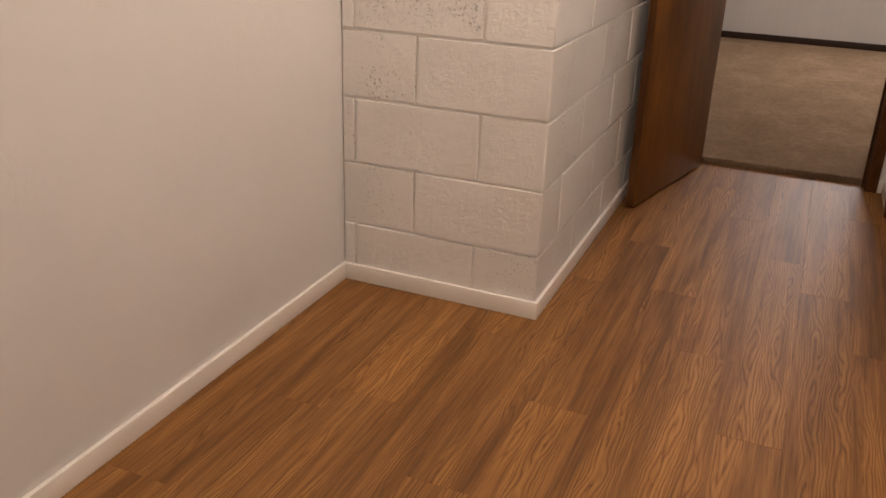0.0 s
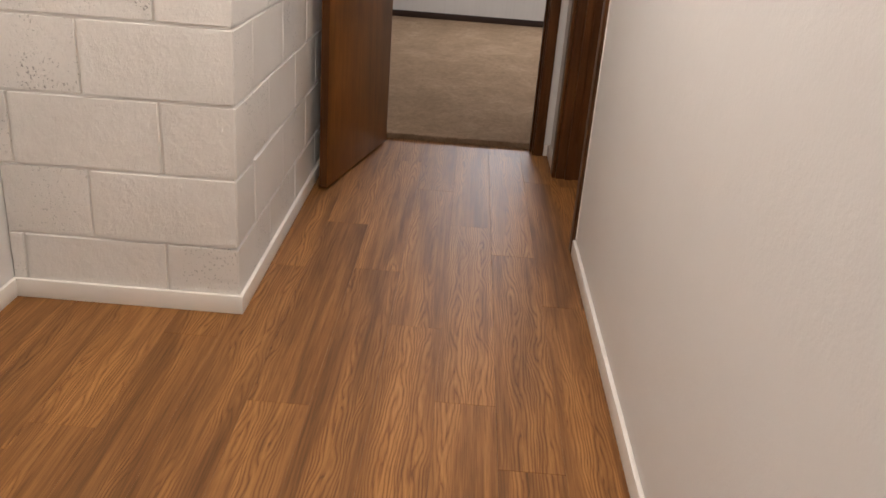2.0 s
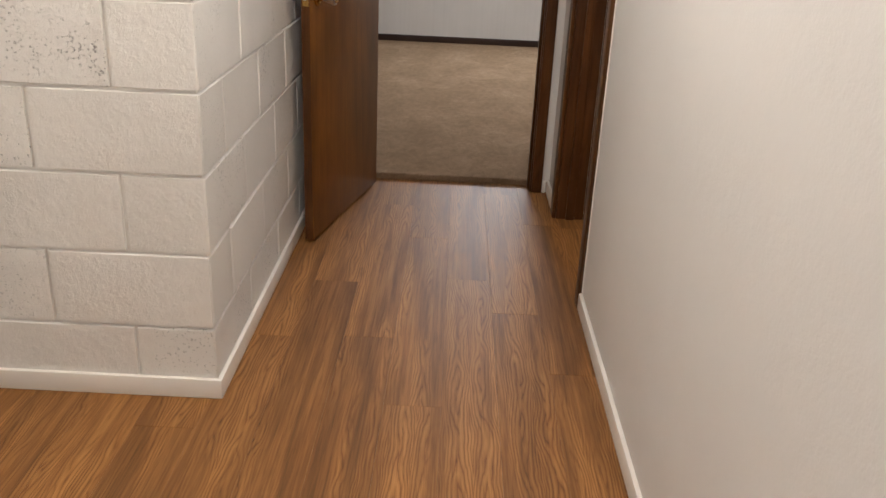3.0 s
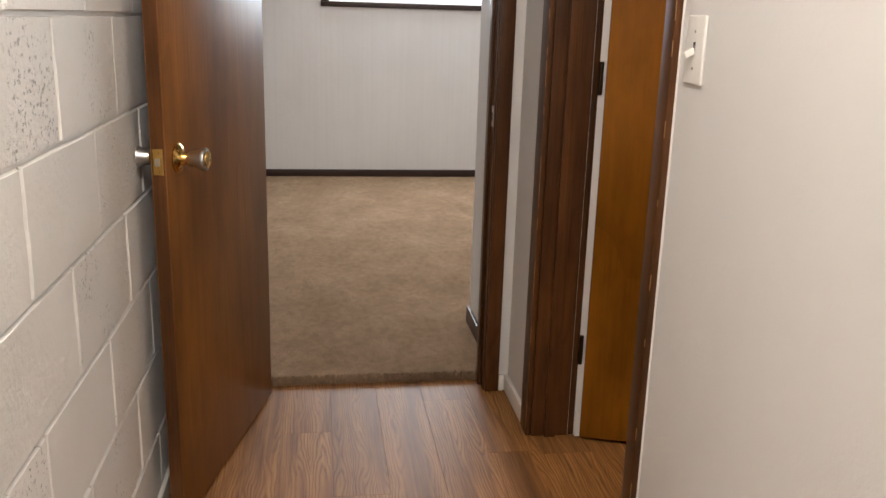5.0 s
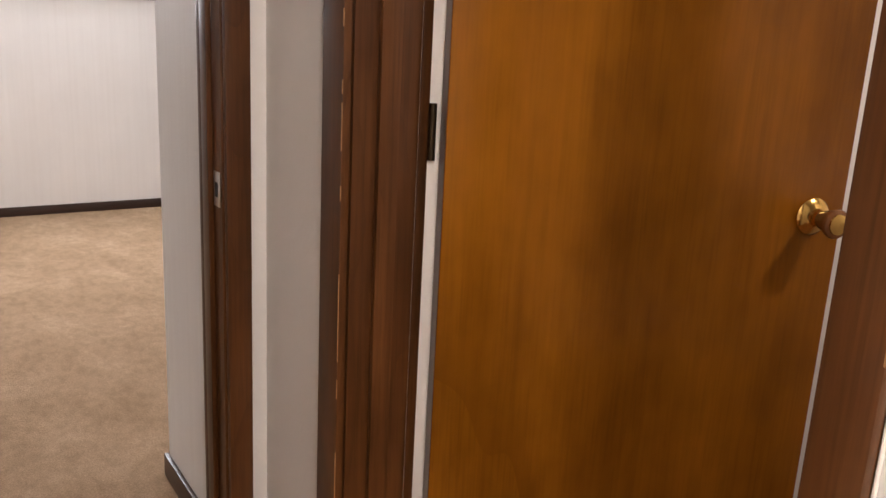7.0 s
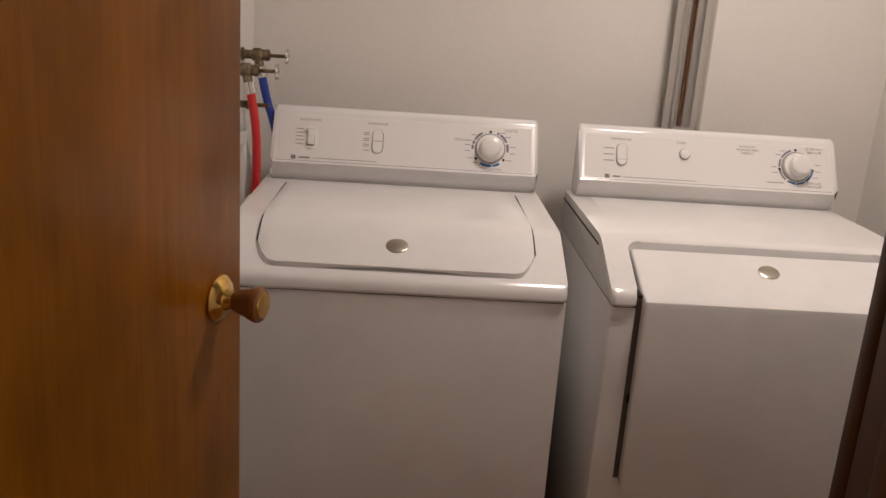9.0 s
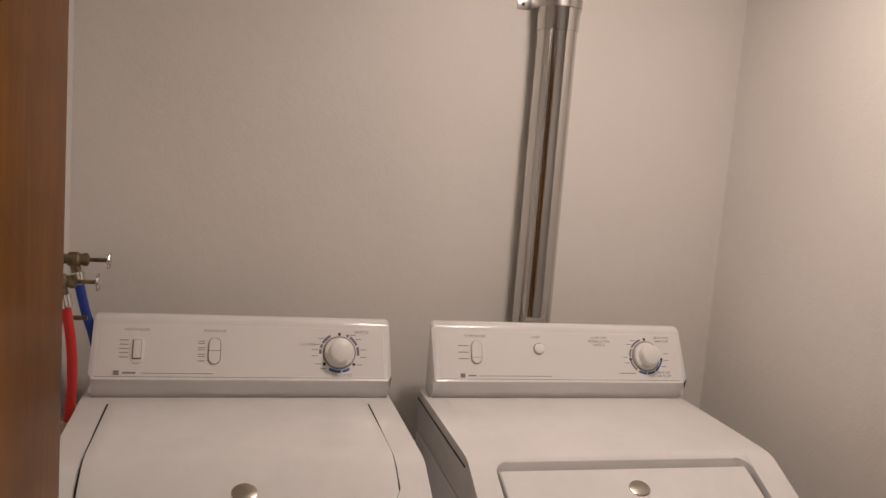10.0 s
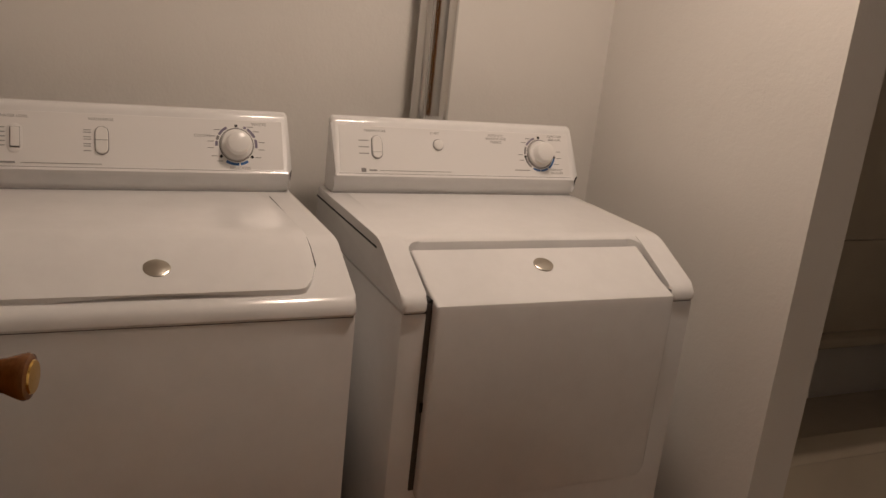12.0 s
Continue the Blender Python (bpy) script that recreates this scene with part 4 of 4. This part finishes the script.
    part("emblem", moved(box(-0.006, 0.006, -0.005, 0.005, 0, 0.0005), panel_pose(L, 0.074, 0.011, 0.0013)), GREY_LINE, c, "small square maker's mark")
    return e


washer(0.653, 1.339)
dryer(-0.122, 0.564)

# ---- exhaust duct ----
duct = thing("exhaust_duct", (2.943, 0.25, 0.0), "galvanised steel dryer exhaust duct strapped to the wall", "duct")
PY, PX, PR = 0.262, 2.950, 0.050
part("lower_pipe", turned([(PR, 0.25), (PR, 1.845), (PR - 0.002, 1.845), (PR - 0.002, 0.25)], pose(PX, PY, 0), 48), DUCT, duct)
part("upper_pipe", turned([(PR + 0.003, 1.83), (PR + 0.003, H), (PR, H), (PR, 1.83)], pose(PX, PY, 0), 48), DUCT, duct)
part("seam", box(PX - PR * 0.80 - 0.004, PX - PR * 0.80 + 0.006, PY + PR * 0.58 - 0.002, PY + PR * 0.58 + 0.004, 0.25, 1.83, 0.001), DUCT, duct, "folded lock seam")
bend = [(PX, PY, 0.27)] + [(PX - 0.0 - 0.0 * k, PY, 0.27 - 0.03 * k) for k in range(1, 3)] + [(PX - 0.1, PY, 0.12)]
part("elbow", tube(bend, PR, 24), DUCT, duct)
strap = part("strap", turned([(PR + 0.004, 1.885), (PR + 0.0065, 1.886), (PR + 0.0065, 1.908), (PR + 0.004, 1.909)], pose(PX, PY, 0), 48), STEEL, duct, "steel pipe strap")
for s in (1, -1):
    tab = part("strap_tab", box(BX - 0.0035, BX - 0.0005, PY + s * 0.05 - 0.0, PY + s * 0.092, 1.884, 1.910, 0.001) if s > 0 else box(BX - 0.0035, BX - 0.0005, PY - 0.082, PY - 0.05, 1.884, 1.910, 0.001), STEEL, strap)
    part("strap_arm", box(PX, BX - 0.0035, PY + s * 0.0545 - 0.0012, PY + s * 0.0545 + 0.0012, 1.885, 1.909), STEEL, strap)
    part("strap_screw", turned([(0.0, 0.0), (0.005, 0.0), (0.004, 0.002), (0.0, 0.0025)], axis_pose((BX - 0.0035, PY + s * 0.077, 1.897), (-1, 0, 0)), 12), HINGE, strap)


# ---- taps and hoses ----
def left_wall_y(x):
    return LY + (1.405 - LY) * (x - RX - 0.115) / (BX - RX - 0.115)


def tap(x, z, hose_mat, hose_points, label, colour):
    wy = left_wall_y(x)
    e = thing("water_tap", (x, wy, z), label, "water tap")
    part("pipe_stub", turned([(0.0, 0.0), (0.016, 0.0), (0.016, 0.006), (0.011, 0.007), (0.011, 0.035), (0.0, 0.035)], axis_pose((x, wy - 0.0003, z), (0, -1, 0)), 18), OLD_BRASS, e)
    body = part("valve_body", turned([(0.0, 0.028), (0.015, 0.028), (0.0165, 0.034), (0.0165, 0.048), (0.013, 0.052), (0.013, 0.058), (0.0145, 0.060), (0.0145, 0.068), (0.008, 0.072), (0.0, 0.072)], axis_pose((x, wy, z), (0, -1, 0)), 20), OLD_BRASS, e, "tarnished brass valve body")
    part("stem", turned([(0.0, 0.07), (0.0045, 0.07), (0.0045, 0.112), (0.0, 0.112)], axis_pose((x, wy, z), (0, -1, 0)), 12), OLD_BRASS, body)
    wheel = bmesh.new()
    wm = axis_pose((x, wy - 0.113, z), (0, -1, 0))
    for k in range(6):
        a0, a1 = 2 * math.pi * k / 6, 2 * math.pi * (k + 1) / 6
        turned([(0.0, 0.0), (0.004, 0.0), (0.004, 0.006), (0.0, 0.006)], wm @ pose(0.016 * math.cos(a0), 0.016 * math.sin(a0), -0.003), 10, wheel)
        turned([(0.0, 0.0), (0.0026, 0.0), (0.0026, 0.016), (0.0, 0.016)], wm @ axis_pose((0, 0, 0), (math.cos(a0), math.sin(a0), 0)), 8, wheel)
        p0, p1 = Vector((0.016 * math.cos(a0), 0.016 * math.sin(a0), 0)), Vector((0.016 * math.cos(a1), 0.016 * math.sin(a1), 0))
        turned([(0.0, 0.0), (0.0026, 0.0), (0.0026, (p1 - p0).length), (0.0, (p1 - p0).length)], wm @ axis_pose(p0, p1 - p0), 8, wheel)
    part("handwheel", wheel, CHROME, e, "small chrome handwheel")
    spout = part("spout", turned([(0.0, 0.0), (0.011, 0.0), (0.011, 0.022), (0.0, 0.022)], axis_pose((x, wy - 0.042, z - 0.012), (-0.15, -0.25, -1)), 16), OLD_BRASS, e)
    part("coupling", turned([(0.0, 0.018), (0.015, 0.018), (0.0155, 0.024), (0.014, 0.030), (0.0155, 0.036), (0.013, 0.046), (0.0, 0.046)], axis_pose((x, wy - 0.042, z - 0.012), (-0.15, -0.25, -1)), 20), CHROME, spout, "knurled hose coupling")
    start = Vector((x, wy - 0.042, z - 0.012)) + Vector((-0.15, -0.25, -1)).normalized() * 0.044
    h = thing("water_hose", tuple(start), colour, "hose")
    part("tube", tube([tuple(start)] + hose_points, 0.0105), hose_mat, h)


tap(2.755, 1.187, RED, [(2.735, 1.350, 1.05), (2.745, 1.350, 0.95), (2.755, 1.360, 0.85), (2.77, 1.375, 0.70), (2.80, 1.375, 0.45), (2.90, 1.36, 0.30)], "tarnished brass hot water tap with chrome handwheel", "red rubber hot water hose hanging behind the washer")
tap(2.875, 1.215, BLUE, [(2.87, 1.345, 1.10), (2.875, 1.325, 1.03), (2.89, 1.31, 0.92), (2.955, 1.30, 0.70), (2.955, 1.30, 0.45)], "tarnished brass cold water tap with chrome handwheel", "blue rubber cold water hose behind the washer")

drain = thing("drain_cock", (2.80, left_wall_y(2.80), 1.10), "small tarnished brass drain cock on the wall", "valve")
part("body", turned([(0.0, 0.0), (0.009, 0.0), (0.009, 0.03), (0.012, 0.032), (0.012, 0.05), (0.005, 0.055), (0.005, 0.085), (0.0, 0.085)], axis_pose((2.80, left_wall_y(2.80) - 0.0003, 1.10), (0, -1, 0)), 14), OLD_BRASS, drain)

ac = thing("access_panel", (2.6, left_wall_y(2.6), 0.72), "white framed access panel on the wall behind washer", "access panel")


def on_left_wall(x0, x1, off0, off1, z0, z1, bev=0.0015):
    ang = math.degrees(math.atan2(1.405 - LY, BX - RX - 0.115))
    return moved(box(0, x1 - x0, -off1, -off0, z0, z1, bev), pose(x0, left_wall_y(x0), 0, 0, 0, ang))


part("sheet", on_left_wall(2.42, 2.86, 0.0005, 0.006, 0.62, 1.03), WALL, ac)
for z0, z1 in ((0.62, 0.65), (0.80, 0.825), (1.0, 1.03)):
    part("frame_rail", on_left_wall(2.42, 2.86, 0.006, 0.020, z0, z1), TRIM, ac)
for x0, x1 in ((2.42, 2.45), (2.83, 2.86)):
    part("frame_stile", on_left_wall(x0, x1, 0.006, 0.018, 0.651, 0.999), TRIM, ac)
dp = thing("drain_hose", (2.75, 1.33, 0.86), "tan corrugated drain hose behind the washer", "hose")
part("tube", tube([(2.47, left_wall_y(2.47) - 0.03, 0.83), (2.60, 1.37, 0.855), (2.75, 1.362, 0.875), (2.90, 1.35, 0.86), (2.955, 1.34, 0.70), (2.955, 1.34, 0.40)], 0.013), PIPE_TAN, dp)

# ---- bathtub beyond the partition ----
tubx = 2.30
tub = thing("bathtub", (2.65, -1.15, 0), "almond acrylic bathtub with moulded surround, unlit alcove", "bathtub")
part("apron", box(tubx, tubx + 0.03, -1.89, -0.42, 0, 0.33, 0.008), TUB, tub)
rim = bmesh.new()
box(tubx - 0.015, tubx + 0.07, -1.89, -0.42, 0.33, 0.365, 0.012, 3, rim)
box(2.93, BX - 0.002, -1.89, -0.42, 0.33, 0.365, 0.012, 3, rim)
box(tubx + 0.06, 2.94, -0.50, -0.42, 0.33, 0.364, 0.012, 3, rim)
part("rim", rim, TUB, tub)
part("basin", box(tubx + 0.03, BX - 0.002, -1.89, -0.42, 0.08, 0.10, 0.01), TUB, tub)
for z0, z1 in ((0.366, 0.72), (0.723, 1.40), (1.403, 2.0)):
    part("surround_panel", box(BX - 0.012, BX - 0.001, -1.89, -0.418, z0, z1, 0.003), TUB, tub)
    part("surround_end", box(tubx + 0.01, BX - 0.013, -0.430, -0.4155, z0, z1, 0.003), TUB, tub)
fa = part("spout", turned([(0.0, 0.0), (0.03, 0.0), (0.03, 0.006), (0.018, 0.008), (0.018, 0.09), (0.015, 0.11), (0.0, 0.112)], axis_pose((2.56, -0.4305, 0.42), (0, -1, -0.12)), 20), CHROME, tub, "chrome tub spout")
solid("bath_floor", box(RX + 0.116, tubx - 0.016, -1.9, -0.30, -0.005, 0.001), TRIM, "pale vinyl floor in the bathroom", "floor")

# ---- pieces: blocks and planks ----
def block_mesh(w, h, variant, t=0.014, bev=0.0022):
    """A block's face: local x along the wall, z up, an uneven face near y = 0 with chipped, rounded edges."""
    bm = bmesh.new()
    nx, nz = max(3, round(w / 0.035)), max(3, round(h / 0.03))
    xs = [-w / 2, -w / 2 + bev] + [-w / 2 + bev + (w - 2 * bev) * i / nx for i in range(1, nx)] + [w / 2 - bev, w / 2]
    zs = [-h / 2, -h / 2 + bev] + [-h / 2 + bev + (h - 2 * bev) * i / nz for i in range(1, nz)] + [h / 2 - bev, h / 2]
    rows = []
    for k, z in enumerate(zs):
        row = []
        for i, x in enumerate(xs):
            rim = i in (0, len(xs) - 1) or k in (0, len(zs) - 1)
            near = i in (1, len(xs) - 2) or k in (1, len(zs) - 2)
            n1 = noise.noise((x * 22 + variant * 7, z * 22, variant * 3.1))
            n2 = noise.noise((x * 70, z * 70, variant * 5.7))
            y = 0.0052 + 0.0018 * n2 if rim else (0.0011 * n1 + 0.0007 * n2 + (max(0.0, n2) * 0.0022 if near else 0))
            j1, j2 = (0.0016 * n2, 0.0016 * n1) if rim else (0, 0)
            row.append(bm.verts.new((x + j1, y, z + j2)))
        rows.append(row)
    for a, b in zip(rows, rows[1:]):
        for i in range(len(xs) - 1):
            bm.faces.new((a[i], a[i + 1], b[i + 1], b[i]))
    rim_loop = rows[0][:-1] + [r[-1] for r in rows[:-1]] + rows[-1][:0:-1] + [r[0] for r in rows[:0:-1]]
    backs = [bm.verts.new((v.co.x, t, v.co.z)) for v in rim_loop]
    n = len(backs)
    for i in range(n):
        bm.faces.new((rim_loop[i], backs[i], backs[(i + 1) % n], rim_loop[(i + 1) % n]))
    bm.faces.new(backs)
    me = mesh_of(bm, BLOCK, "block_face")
    for p in me.polygons:
        p.use_smooth = True
    me.set_sharp_from_angle(angle=radians(28))
    return me


blockwall = solid("wall_block", plan_wall([(LX, 0.0078), (-0.0078, 0.0078), (-0.0078, EY), (-0.2, EY), (-0.2, 0.6), (LX, 0.6)], 0, H), MORTAR, "painted concrete block wall with raked joints", "wall")
MESHES = {}
J0, CH, JT = 0.199, 0.2035, 0.0075
rng = random.Random(4)


def lay(length_start, length_end, z0, z1, side):
    w, h = length_end - length_start - JT, z1 - z0 - JT
    if w < 0.012 or h < 0.012:
        return
    key = (round(w, 3), round(h, 3), rng.randrange(4))
    if key not in MESHES:
        MESHES[key] = block_mesh(w, h, key[2] + 1)
    ob = new("block", MESHES[key])
    c, zc = (length_start + length_end) / 2, (z0 + z1) / 2
    proud = rng.uniform(-0.0012, 0.0012)
    if side == "front":
        ob.matrix_world = pose(-c, proud, zc, rng.uniform(-.15, .15), 0, rng.uniform(-.15, .15))
    else:
        ob.matrix_world = pose(-proud, c, zc, 0, rng.uniform(-.15, .15), 90 + rng.uniform(-.15, .15))
    w_m = ob.matrix_world.copy()
    ob.parent = blockwall
    ob.matrix_basis = w_m


for k in range(-1, 11):
    z0, z1 = max(0.0, J0 + CH * k), min(H, J0 + CH * (k + 1))
    short_front = k % 2 == 1 or k == -1
    first_f = 0.203 if short_front else 0.406
    first_s = 0.406 if short_front else 0.203
    for side, first, end in (("front", first_f, -LX), ("side", first_s, EY)):
        a, b = -0.002, first
        while a < end:
            lay(a, min(b, end), z0, z1, side)
            a, b = b, b + 0.406

floor_ob = tagged(new("floor"), "warm oak-look vinyl plank floor", "floor", "", "structure")
PW, PLEN = 0.1525, 1.20
JOINTS = {0: -0.44, 1: 1.57 - 1.2, 2: 0.0, 3: 0.82, 4: 0.57, 5: 0.2, -1: 0.35, -2: -0.15, -3: 0.6, -4: -0.7, -5: 0.1, -6: 0.5}
PM = {}
rngp = random.Random(9)


def plank(x0, x1, y0, y1):
    w, l = x1 - x0 - 0.0003, y1 - y0 - 0.0005
    if w < 0.01 or l < 0.02:
        return
    key = (round(w, 3), round(l, 3))
    if key not in PM:
        PM[key] = mesh_of(box(-w / 2, w / 2, -l / 2, l / 2, -0.006, 0, 0.0004, 1), PLANK, "plank")
    ob = new("plank", PM[key])
    ob.location = ((x0 + x1) / 2, (y0 + y1) / 2, rngp.uniform(-0.0002, 0.0002))
    ob.parent = floor_ob


for c in range(-6, 20):
    x0 = 0.132 + PW * c
    x1 = x0 + PW
    if x1 < LX or x0 > BX:
        continue
    start = JOINTS.get(c, rngp.uniform(-1, 1))
    y = start - 4 * PLEN
    hall = x0 < RX + 0.115
    lo = -3.5 if hall else -0.30
    hi = 1.93 if hall else 1.48
    while y < hi:
        a, b = max(y, lo), min(y + PLEN, hi)
        if b - a > 0.02:
            plank(max(x0, LX), min(x1, BX), a, b)
        y += PLEN
